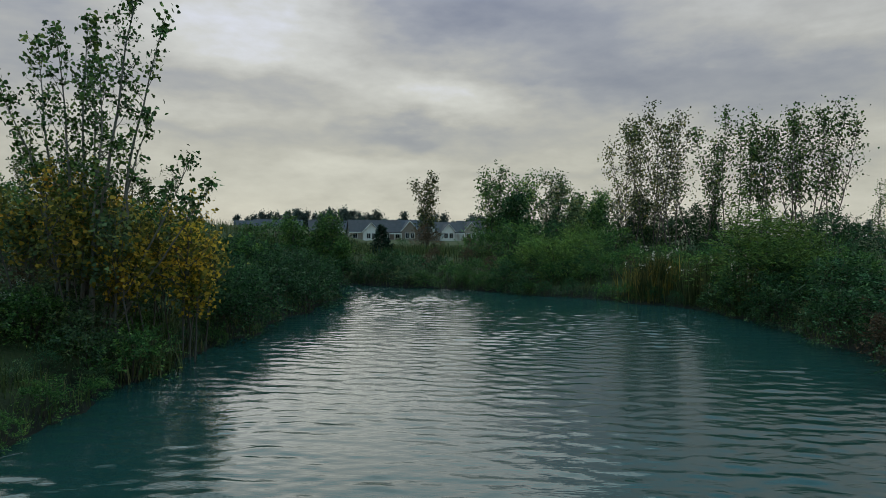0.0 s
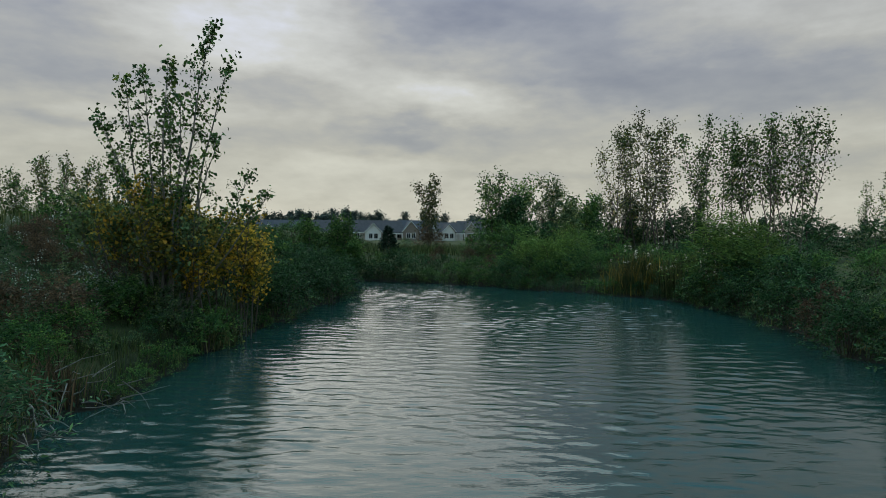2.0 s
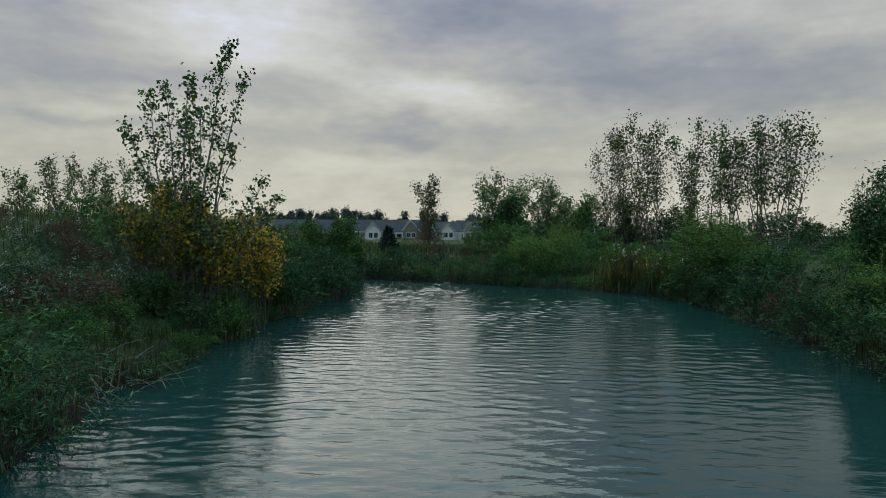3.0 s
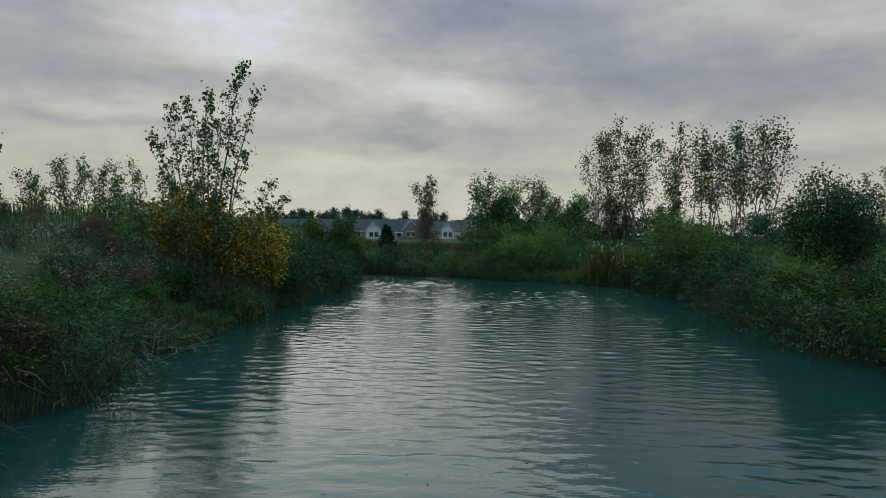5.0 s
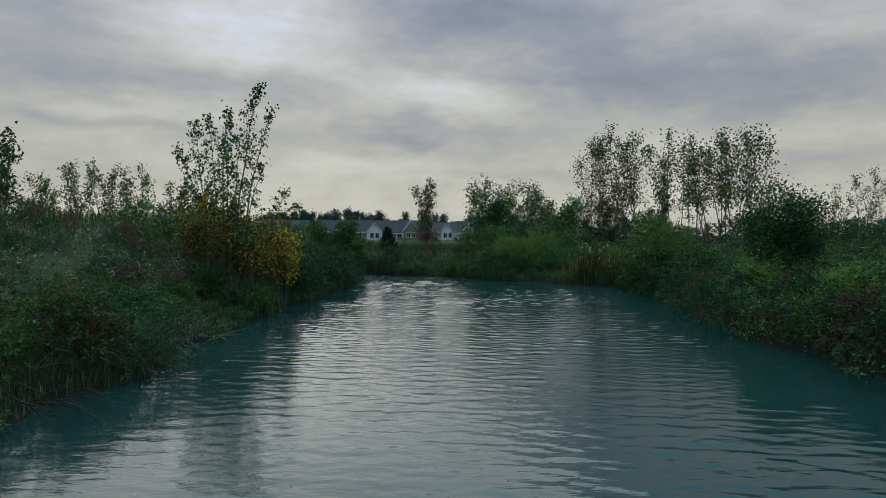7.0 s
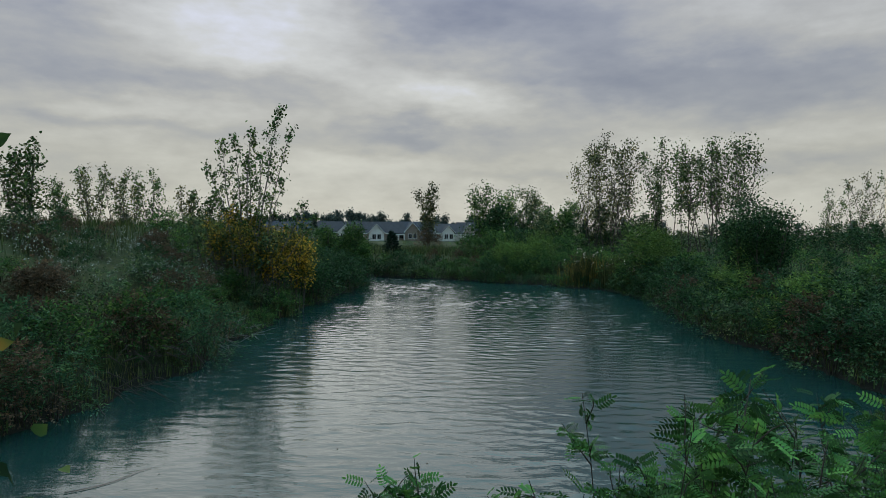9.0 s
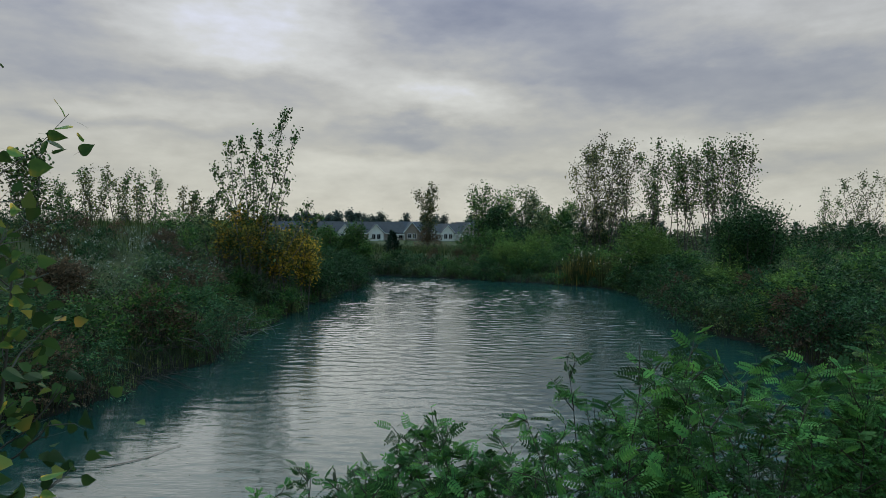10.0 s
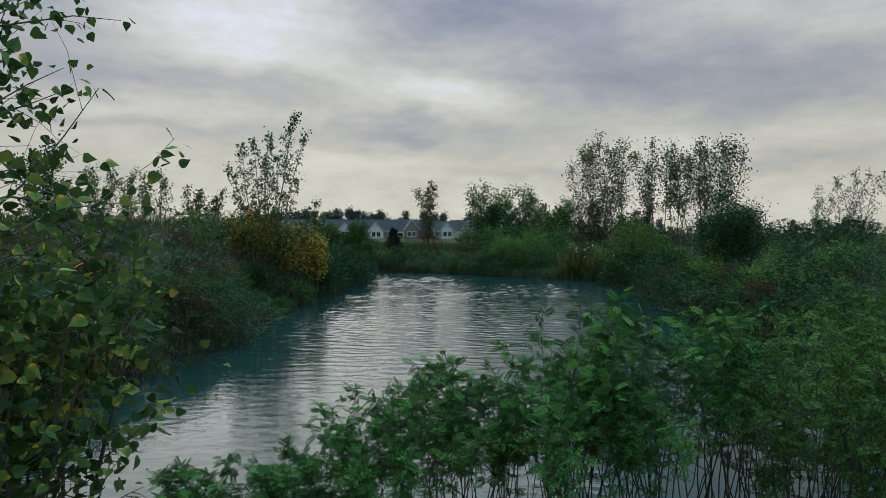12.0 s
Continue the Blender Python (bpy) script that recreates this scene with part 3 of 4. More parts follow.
def make_tree(name, height, stems, lean, first, branches, reach, rise, leaf, per, mat, bark=BARK, shape="delta", foot_r=0.09, scatter=0.16, twigs=3, flat=0.15, tip=10, stem_spread=0.3, bend=0.06, split=False, singles=None, level=0.0, taper=0.75, thick=0.022, sub=(0.78, 0.97), bias=None):
    """A tree on an Empty: stems, branches from the share `first` of each stem upwards, twigs, and leaves along the outer wood.
    reach: branch length as a share of the height; rise: how steeply branches climb; tip: leaves bunched at every stem's tip;
    split: every limb an object; singles: a test on leaf places, for leaves that are objects of their own."""
    foot = new(name)
    wood, pos, axis = [], [], []
    for s in range(stems):
        a = 2 * math.pi * (s + rng.uniform(0, 0.7)) / max(stems, 1)
        h = height * (1.0 if s == 0 else rng.uniform(*sub))
        out = np.array([math.cos(a), math.sin(a), 0]) * stem_spread * (0 if stems == 1 else 1)
        pts = limb(out * 0.5 + np.array([0, 0, -0.15]), np.array([lean[0] + out[0] * 0.3, lean[1] + out[1] * 0.3, 1.0]), h * 1.02, bend, 0.07, 9)
        pts[:, 2] *= h / pts[-1, 2]
        child("trunk", tubes("trunk", bark, [(pts, foot_r * h / height, 0.007)], 7), foot)
        for k in range(tip):
            p, d = along(pts, rng.uniform(0.9, 1.0))
            pos.append(p + rng.normal(size=3) * scatter * 0.6)
            axis.append(rng.normal(size=3) + np.array([0, 0, -0.4]))
        for b in range(branches):
            u = first + (0.97 - first) * (b + rng.uniform(0, 1)) / branches
            p, d = along(pts, u)
            az = rng.uniform(0, 2 * math.pi) if bias is None else rng.normal(bias, 0.8)
            length = height * reach * (1.15 - taper * (u - first) / (1 - first)) * rng.uniform(0.6, 1.2)
            way = np.array([math.cos(az), math.sin(az), rise * rng.uniform(0.7, 1.4)])
            q = limb(p, way, length, 0.14, 0.05 - level, 5)
            own = [(q, thick * length ** 0.8, 0.004)]
            ends = [q]
            for _ in range(twigs):
                p2, d2 = along(q, rng.uniform(0.3, 0.95))
                e = limb(p2, d2 + rng.normal(size=3) * 0.7 + np.array([0, 0, 0.2]), length * rng.uniform(0.2, 0.45), 0.2, 0.0, 3)
                own.append((e, 0.006, 0.002))
                ends.append(e)
            if split:
                child("limb", tubes("limb", bark, own, 4), foot)
            wood += own
            for _ in range(per):
                e = ends[rng.integers(len(ends))]
                p2, d2 = along(e, rng.uniform(0.25, 1.0) if e is not q else rng.uniform(0.45, 1.0))
                pos.append(p2 + rng.normal(size=3) * scatter)
                axis.append(d2 * 0.5 + rng.normal(size=3) * 0.7 + np.array([0, 0, -0.35]))
    if not split:
        tagged(child("branchwork", tubes("branchwork", bark, wood, 4), foot), kind="stuff")
    pos, axis = np.array(pos), np.array(axis)
    size = leaf * rng.uniform(0.65, 1.25, len(pos))
    if singles:
        near = np.flatnonzero(singles(pos))[:300]
        rest = np.setdiff1d(np.arange(len(pos)), near)
        single_leaves(foot, LEAF_MESHES, "leaf", pos[near], axis[near], size[near])
        pos, axis, size = pos[rest], axis[rest], size[rest]
    tagged(child("crown", leaf_cloud("crown", mat, pos, axis, size, shape, flat), foot), kind="stuff")
    return foot


def cottonwood_leaf(k):
    """One broad toothed triangular leaf on its stalk, a little folded along the midrib."""
    prof = [(0.0, 0.10), (-0.05, 0.26), (0.06, 0.40), (0.22, 0.46), (0.42, 0.40), (0.62, 0.27), (0.80, 0.13), (1.0, 0.0)]
    droop = 0.10 + 0.05 * k
    mid = [(x, 0.0, -droop * max(x, 0) ** 2) for x, _ in prof]
    v, f = [], []
    for sgn in (1, -1):
        b = len(v)
        v += mid + [(x + 0.02 * (i % 2), sgn * y, 0.10 * y + (0.03 * k - 0.04) - droop * max(x, 0) ** 2 * 0.6) for i, (x, y) in enumerate(prof)]
        n = len(prof)
        for i in range(n - 1):
            q = [b + i, b + i + 1, b + n + i + 1, b + n + i]
            f.append(q if sgn > 0 else q[::-1])
    b = len(v)
    v += [(0.0, 0.012, 0), (0.0, -0.012, 0), (-0.45, -0.008, 0.10), (-0.45, 0.008, 0.10)]
    f.append([b, b + 1, b + 2, b + 3])
    return mesh_from("leaf", v, [(np.array(f), 0)], [COTTON_ONE])


LEAF_MESHES = [cottonwood_leaf(k) for k in range(3)]


def stand(ob, x, y, turn=0.0, scale=1.0, sink=0.05, z=None):
    ob.matrix_basis = pose(x, y, (gz(x, y) if z is None else z) - sink, 0, 0, turn) @ Matrix.Diagonal((scale, scale, scale, 1))
    return ob


CLEAR = [(-6.6, 5.0, 1.5), (-6.7, -0.4, 1.6), (-6.6, 12.6, 0.8), (-5.4, 30.3, 0.6)]      # brush heaps and dry tufts


def bank_spots(lo, hi, step, offs, scale, jitter=0.5):
    """Spots along the shore between two of its control points, at distances offs from the water; scale: (least, most)."""
    out = []
    n = len(LOOP)
    pts = LOOP[lo * 8:hi * 8 + 1]
    seg = np.linalg.norm(np.diff(pts, axis=0), axis=1)
    cum = np.concatenate([[0], np.cumsum(seg)])
    for off in offs:
        s = rng.uniform(0, step)
        while s < cum[-1]:
            i = min(np.searchsorted(cum, s, "right") - 1, len(seg) - 1)
            p = pts[i] + (pts[i + 1] - pts[i]) * (s - cum[i]) / seg[i]
            t = (pts[i + 1] - pts[i]) / seg[i]
            nor = np.array([-t[1], t[0]])
            if shore_distance(np.array([p[0] + nor[0]]), np.array([p[1] + nor[1]]))[0] < 0:
                nor = -nor
            q = p + nor * (off + rng.uniform(-0.3, 0.3)) + t * rng.uniform(-jitter, jitter)
            if shore_distance(np.array([q[0]]), np.array([q[1]]))[0] > -0.15 and all(math.hypot(q[0] - cx, q[1] - cy) > cr for cx, cy, cr in CLEAR):
                out.append((q[0], q[1], rng.uniform(*scale)))
            s += step * rng.uniform(0.75, 1.25)
    return out


# --- the multi-stemmed cottonwood on the west bank, with its golden lower crown
def make_leaner(stems, leaf, mat, bark):
    """A many-stemmed tree. stems: how far each foot and tip stand off the middle, the height, leaves bunched at the tip, and the number of branches."""
    foot = new("cottonwood_tree")
    pos, axis, size = [], [], []

    def bunch(p, n, r, k):
        for _ in range(n):
            pos.append(p + rng.normal(size=3) * r)
            axis.append(rng.normal(size=3) * 0.8 + np.array([0, 0, -0.5]))
            size.append(leaf * k * rng.uniform(0.7, 1.25))

    for fx, fy, tx, ty, h, crowd, branches, first in stems:
        u = np.linspace(0, 1, 12)
        wob = np.cumsum(rng.normal(size=(12, 2)) * 0.05, axis=0) * (u * (1 - u) * 4)[:, None]
        pts = np.column_stack([fx + (tx - fx) * (0.75 * u + 0.25 * u ** 2.2) + wob[:, 0], fy + (ty - fy) * u + wob[:, 1], -0.15 + (h + 0.15) * u])
        child("trunk", tubes("trunk", bark, [(pts, 0.028 + 0.0045 * h, 0.006)], 7), foot)
        bunch(pts[-1], crowd, 0.13, 1.15)
        bunch(along(pts, 0.95)[0], crowd // 2, 0.15, 1.0)
        for b in range(branches):
            v = first + (0.96 - first) * (b + rng.uniform(0, 1)) / branches
            p, d = along(pts, v)
            az = rng.uniform(0, 2 * math.pi)
            length = rng.uniform(0.5, 1.2) * (1.2 - 0.75 * v)
            q = limb(p, np.array([math.cos(az), math.sin(az), rng.uniform(1.0, 1.9)]), length, 0.10, 0.06, 5)
            own = [(q, 0.011, 0.004)]
            for w in np.arange(0.3, 1.01, 0.14):
                p2, d2 = along(q, min(w, 1.0))
                e = limb(p2, d2 + rng.normal(size=3) * 0.8, rng.uniform(0.08, 0.26), 0.15, 0.0, 2)
                own.append((e, 0.004, 0.002))
                bunch(e[-1], rng.integers(2, 7), 0.08, 0.66 + 0.22 * v)
            bunch(q[-1], rng.integers(3, 9), 0.08, 0.85 + 0.3 * v)
            child("limb", tubes("limb", bark, own, 4), foot)
    tagged(child("crown", leaf_cloud("crown", mat, np.array(pos), np.array(axis), np.array(size), "delta", 0.15), foot), kind="stuff")
    return foot


G = gz(-8.4, 13.4)
tree = make_leaner([(0.0, 0.0, 1.60, -0.1, 9.6 - G, 34, 26, 0.30), (-0.2, 0.1, 0.0, 0.2, 8.7 - G, 24, 20, 0.30), (-0.35, 0.0, -0.75, 0.1, 8.3 - G, 20, 20, 0.30), (-0.5, 0.2, -1.45, 0.5, 8.1 - G, 18, 18, 0.3),
                    (-0.3, 0.3, -0.4, 1.0, 7.6 - G, 12, 18, 0.30), (0.2, -0.1, 0.7, -0.5, 7.4 - G, 10, 20, 0.30), (-0.5, 0.1, -1.9, -0.3, 7.0 - G, 12, 18, 0.3), (0.25, 0.1, 1.95, 0.2, 8.75 - G, 16, 6, 0.66),
                    (0.3, 0.0, 1.7, 0.1, 6.4 - G, 6, 9, 0.55), (0.4, -0.1, 2.6, 0.1, 5.2 - G, 8, 7, 0.6), (0.4, 0.1, 3.2, -0.2, 4.5 - G, 8, 6, 0.7), (-0.4, 0.0, -1.9, 0.4, 5.6 - G, 8, 12, 0.35)],
                   0.112, COTTON, PALE_BARK)
tagged(stand(tree, -8.4, 13.4, 0, sink=0.0), "slender multi-stemmed cottonwood with sparse dark leaves on the bank", "tree")
for x, y, h, n, mat in ((-7.1, 13.3, 2.9, 3, GOLD), (-9.2, 12.9, 3.4, 3, TURN), (-8.0, 12.9, 3.4, 3, TURN), (-7.4, 14.4, 3.9, 3, TURN), (-8.3, 14.8, 4.1, 3, TURN), (-9.3, 14.2, 3.9, 3, TURN), (-6.7, 14.8, 3.6, 3, GOLD),
                        (-7.7, 13.2, 3.2, 2, OLIVE), (-6.4, 14.2, 2.6, 2, GOLD), (-9.6, 15.4, 3.8, 3, GOLD), (-10.3, 14.0, 3.2, 3, OLIVE), (-6.6, 16.2, 3.3, 2, TURN), (-8.9, 13.2, 3.0, 2, OLIVE), (-7.2, 15.6, 4.0, 3, TURN)):
    low = make_tree("young_cottonwood", h, n, (0.03, 0), 0.48, 13, 0.25, 0.7, 0.11, 26, mat, BARK, foot_r=0.03, scatter=0.15, stem_spread=0.6, tip=14)
    tagged(stand(low, x, y, 40 * n + 30 * x), "young cottonwood turning golden yellow beside the tall one" if mat is GOLD else "young cottonwood with dull green and russet leaves", "tree", "golden saplings")

# --- the row of poplars on the north-east meadow
ROW = [(17.9, 55.4, 12.4, 4, 0.14), (19.5, 54.4, 12.7, 4, 0.15), (21.1, 53.2, 12.9, 3, 0.14), (22.7, 51.8, 11.3, 3, 0.12), (24.7, 50.2, 12.3, 3, 0.09), (26.2, 48.4, 10.4, 3, 0.12), (27.5, 47.4, 11.6, 4, 0.14),
       (28.6, 46.4, 11.6, 4, 0.14), (29.6, 45.6, 11.5, 3, 0.14)]
for i, (x, y, h, n, wide) in enumerate(ROW):
    t = make_tree("poplar_tree", h, n, (0.03 * (i % 3 - 1), 0.0), 0.26 if i < 3 else 0.36, 22, wide, 1.25, 0.19, 22, COTTON if i > 2 else THIN, BARK, foot_r=0.065, scatter=0.32, stem_spread=0.8, tip=40, twigs=2, split=True,
                  bend=0.04, taper=0.35, sub=(0.86, 0.98))
    tagged(stand(t, x, y, 47 * i), "tall airy poplar with thinning autumn leaves against the sky", "tree", "poplar row")

# --- lone poplar in the field before the houses
t = make_tree("poplar_tree", 10.2, 3, (0, 0), 0.2, 24, 0.15, 1.0, 0.25, 30, THIN, BARK, foot_r=0.09, scatter=0.36, stem_spread=0.2, tip=40, taper=0.6)
tagged(stand(t, -2.2, 83, 0), "lone poplar with sparse leaves in the field", "tree")


# --- shrubs of the banks
def variants(count, *args, **kw):
    return [make_shrub(*args, **kw) for _ in range(count)]


deep = variants(4, "shrub", DEEP, 2.5, 2.0, 1600, 0.098)
mixed = variants(4, "shrub", GREEN, 2.4, 1.9, 1550, 0.098)
olive = variants(3, "shrub", OLIVE, 2.3, 1.6, 1300, 0.088)
willow = variants(3, "willow_shrub", WILLOW, 2.5, 2.5, 2800, 0.14, "narrow", upright=0.35, flat=0.1, clumps=14)
russet = variants(3, "shrub", RUSSET, 2.0, 1.6, 2100, 0.08)
sumac = variants(3, "shrub", BLUEGREEN, 2.4, 1.9, 1500, 0.125, "narrow", flat=0.7, clumps=22)

# west bank, north half: a dense dark hedge that hangs over the water
spread(deep, bank_spots(9, 14, 1.6, (0.35, 1.9, 4.0), (0.9, 1.2)), "dense dark green shrub overhanging the water", "shrub", "west bank shrubs")
joined("shrub_growth", mixed + olive, bank_spots(9, 14, 2.4, (6.5, 9.5), (1.0, 1.4), 1.0), "mass of dull green shrubs on the slope", "shrub")
# west bank, south half
spread(mixed + olive[:2] + sumac[:1], bank_spots(5, 9, 1.2, (0.25, 1.3), (0.30, 0.5)) + bank_spots(5, 9, 1.3, (2.3,), (0.5, 0.8)), "low green shrub on the weedy bank", "shrub", "west bank shrubs")
spread(sumac + mixed[:2] + russet[:1], bank_spots(0, 5, 1.5, (0.2, 1.2, 2.4), (0.75, 1.15)), "leafy green shrub on the west bank", "shrub", "west bank shrubs")
spread(olive + russet + sumac[:1], bank_spots(0, 9, 1.8, (3.3, 4.9), (0.7, 1.0), 0.9), "olive and brownish shrub on the slope", "shrub", "slope shrubs")
joined("shrub_growth", olive + deep[:2] + russet + mixed[:1], bank_spots(0, 9, 1.7, (6.6, 8.4, 10.6, 13.0), (0.5, 0.75), 0.9), "mass of olive and brownish shrubs higher on the slope", "shrubs")
spread(mixed[:2] + olive[:2], [(-9.6 + 0.75 * k, 11.7 + 0.35 * (k % 3), rng.uniform(0.75, 0.98)) for k in range(5)], "dense green shrub below the golden saplings", "shrub", "west bank shrubs")
# far shore
spread(mixed + deep + olive[:1], bank_spots(14, 19, 1.4, (0.35, 1.8), (0.7, 1.0)), "green shrub on the far shore", "shrub", "far shore shrubs")
spread(olive + russet, bank_spots(15, 19, 2.4, (4.0, 7.0), (0.55, 0.8)), "dull autumn shrub behind the far shore", "shrub", "far shore shrubs")
spread(deep + mixed, bank_spots(18, 22, 1.7, (2.4, 3.6), (0.7, 1.0)), "green shrub behind the reeds", "shrub", "far shore shrubs")
spread(mixed + deep[:2] + olive[:1], [(2.6 + 1.3 * k + rng.uniform(-0.5, 0.5), 43.5 + rng.uniform(-2, 2), rng.uniform(1.2, 1.8)) for k in range(9)], "rounded green shrub below the trees", "shrub", "far shore shrubs")
spread(deep[:2] + mixed[:2], bank_spots(18, 22, 1.3, (0.25,), (0.4, 0.6)), "low green shrub at the far waterline", "shrub", "far shore shrubs")
# east bank
spread(deep + olive[:1] + deep[:2] + russet[:1], bank_spots(21, 29, 1.55, (0.4, 2.1), (0.8, 1.15)), "leafy green shrub over the east bank", "shrub", "east bank shrubs")
joined("shrub_growth", mixed + olive + deep, bank_spots(19, 29, 2.1, (4.2, 7.0, 10.5), (0.7, 1.1), 1.0), "mass of green shrubs behind the east bank", "shrub")
joined("hedgerow", deep + olive, [(11 + 1.55 * k + rng.uniform(-0.6, 0.6), 60 - 0.4 * k + rng.uniform(-2, 2), rng.uniform(1.7, 2.5)) for k in range(30)], "tall dark shrubs of the far hedgerow", "hedge")
joined("hedgerow", deep + olive, [(28 + 2.6 * k + rng.uniform(-0.8, 0.8), 40 - 0.9 * k + rng.uniform(-3, 3), rng.uniform(1.3, 2.0)) for k in range(12)], "tall dark shrubs of the far hedgerow", "hedge")
spread(mixed + deep, [(-13.5 + 1.1 * k, 42 + 1.2 * (k % 3), rng.uniform(1.0, 1.5)) for k in range(6)], "green shrub at the edge of the field", "shrub", "far shore shrubs")

spread(russet + olive, [(-2.6, 81.5, 1.9), (-1.4, 82.5, 1.7), (3.5, 78.0, 1.2), (-5.2, 74, 1.1)], "brownish shrub at the foot of the lone poplar", "shrub", "field shrubs")

# yellow-green willow by the reeds
spread(mixed[:2] + deep[:1], [(14.4, 26.2, 1.75), (13.4, 23.6, 1.3), (13.6, 18.6, 1.25), (12.6, 8.0, 1.1), (14.9, 20.4, 1.3), (13.2, 3.5, 1.2)], "tall rounded green shrub on the east bank", "shrub", "east bank shrubs")
spread(willow, [(5.6, 35.0, 1.25), (7.0, 34.2, 1.35), (8.6, 35.6, 1.2), (14.0, 24.4, 1.75), (13.0, 10.4, 1.1), (14.4, 22.4, 1.3), (12.8, 5.2, 1.0)], "yellow-green willow shrub near the shore", "shrub", "willows")

# broad trees behind the reeds
for x, y, h, n, mat in ((4.6, 51, 7.4, 3, GREEN), (7.2, 52, 7.0, 3, GREEN), (9.6, 51.5, 7.2, 3, OLIVE), (6.0, 48, 5.2, 3, DEEP), (12.0, 50, 5.4, 2, GREEN), (16.6, 63, 6.3, 3, GREEN), (10.5, 44, 4.6, 2, OLIVE)):
    t = make_tree("broadleaf_tree", h, n, (0, 0), 0.18, 16, 0.26, 0.9, 0.25, 60, mat, BARK, "oval", foot_r=0.08, scatter=0.3, stem_spread=0.5)
    tagged(stand(t, x, y, 31 * n + x * 40), "bushy green tree behind the far shore", "tree", "trees beyond the shore")
for x, y, h in ((18.2, 57.5, 6.4), (19.6, 57.0, 6.0), (23.6, 52.5, 5.0), (15.0, 12.0, 4.9), (15.5, 12.6, 4.6), (14.4, 12.4, 4.1)):
    t = make_tree("dark_tree", h, 5, (0, 0), 0.1, 13, 0.18 if y < 20 else 0.24, 1.9 if y < 20 else 1.2, 0.115 if y < 20 else 0.17, 120 if y < 20 else 60, DEEP, BARK, "oval", foot_r=0.06, scatter=0.22, stem_spread=0.5)
    tagged(stand(t, x, y, x * 77), "dense dark green upright tree", "tree", "dark trees")
for x, y, h in ((-7.4, 40.5, 4.0), (-8.6, 41.5, 3.8), (-10.0, 39.6, 3.4), (-6.6, 39.4, 2.6)):
    t = make_tree("broadleaf_tree", h, 3, (0, 0), 0.12, 13, 0.26, 0.9, 0.18, 50, GREEN, BARK, "oval", foot_r=0.05, scatter=0.2)
    tagged(stand(t, x, y, x * 50), "small green tree behind the point", "tree", "trees beyond the shore")

# background trees on the hill and far meadow
BACK = [(-53, 76, 10.0), (-50, 77, 9.2), (-56, 80, 10.3), (-46, 74, 7.5), (-41, 70.5, 8.4), (-35, 36, 7.6), (-37, 38, 7.0), (-60, 78, 8.2), (-63, 84, 7.4), (-36, 70, 6.0), (-32, 66, 5.4),
        (76, 97, 13.5), (81, 98, 15.0), (86, 96, 14.0), (73, 99, 11.0), (92, 94, 13.0)]
for i, (x, y, h) in enumerate(BACK):
    t = make_tree("poplar_tree", h, 3, (0, 0), 0.12, 19, 0.22, 1.2, 0.26, 15, COTTON if i % 3 else THIN, BARK, foot_r=0.08, scatter=0.28, stem_spread=0.7, twigs=2)
    tagged(stand(t, x, y, 61 * i), "thin-leaved poplar in the distance", "tree", "distant poplars")


def make_conifer():
    foot = new("conifer")
    pos, axis = [], []
    h = 2.7
    paths = [(np.array([[0, 0, -0.1], [0, 0, h]]), 0.06, 0.01)]
    for i in range(60):
        u = 0.03 + 0.94 * i / 60
        z, r = h * u, 1.15 * (1 - u) ** 0.7
        a = i * 2.4
        end = np.array([math.cos(a) * r, math.sin(a) * r, z - 0.12])
        paths.append((np.array([[0, 0, z], end]), 0.012, 0.004))
        for k in range(26):
            w = rng.uniform(0.25, 1.0)
            pos.append(np.array([0, 0, z]) * (1 - w) + end * w + rng.normal(size=3) * 0.07)
            axis.append(np.array([math.cos(a), math.sin(a), 0.1]) + rng.normal(size=3) * 0.6)
    child("trunk", tubes("trunk", BARK, paths, 4), foot)
    child("foliage", leaf_cloud("foliage", NEEDLE, pos, axis, rng.uniform(0.16, 0.30, len(pos)), "oval", 0.1), foot)
    return foot


tagged(stand(make_conifer(), -5.2, 51), "small dark rounded conifer in the field", "tree")

# far tree line behind the houses and round the horizon
far_masters = []
# their leaf colour carries a bluish distance haze
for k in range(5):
    far_masters.append(make_tree("distant_tree", 11.0, 1, (0, 0), 0.12, 12, 0.34, 0.8, 0.5, 120, FAR_HAZED, BARK, "tuft", foot_r=0.2, scatter=0.7, stem_spread=0.8, twigs=0))
spots = []
for k in range(48):
    spots.append((-80 + k * 2.4 + rng.uniform(-1.5, 1.5), 232 + rng.uniform(-10, 18), rng.uniform(0.55, 0.92)))
for k in range(16):
    spots.append((-66 + k * 2.6 + rng.uniform(-1, 1), 226 + rng.uniform(-4, 6), rng.uniform(0.8, 1.0)))
for k in range(45):
    a = radians(-80 + k * 3.6)
    r = rng.uniform(300, 380)
    spots.append((math.sin(a) * r, math.cos(a) * r, rng.uniform(0.65, 1.1)))
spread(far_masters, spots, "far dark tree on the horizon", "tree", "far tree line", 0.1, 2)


# ---------------------------------------------------------------- houses
def box(bm, x0, x1, y0, y1, z0, z1):
    v = [bm.verts.new((x, y, z)) for z in (z0, z1) for y in (y0, y1) for x in (x0, x1)]
    for f in ((0, 2, 3, 1), (4, 5, 7, 6), (0, 1, 5, 4), (2, 6, 7, 3), (0, 4, 6, 2), (1, 3, 7, 5)):
        bm.faces.new([v[i] for i in f])


def part(name, bm, mat, parent, label=""):
    me = bpy.data.meshes.new(name)
    bm.to_mesh(me)
    bm.free()
    me.materials.append(mat)
    return child(name, me, parent, label)


def boxed(name, mat, parent, *dims, label=""):
    bm = bmesh.new()
    box(bm, *dims)
    return part(name, bm, mat, parent, label)


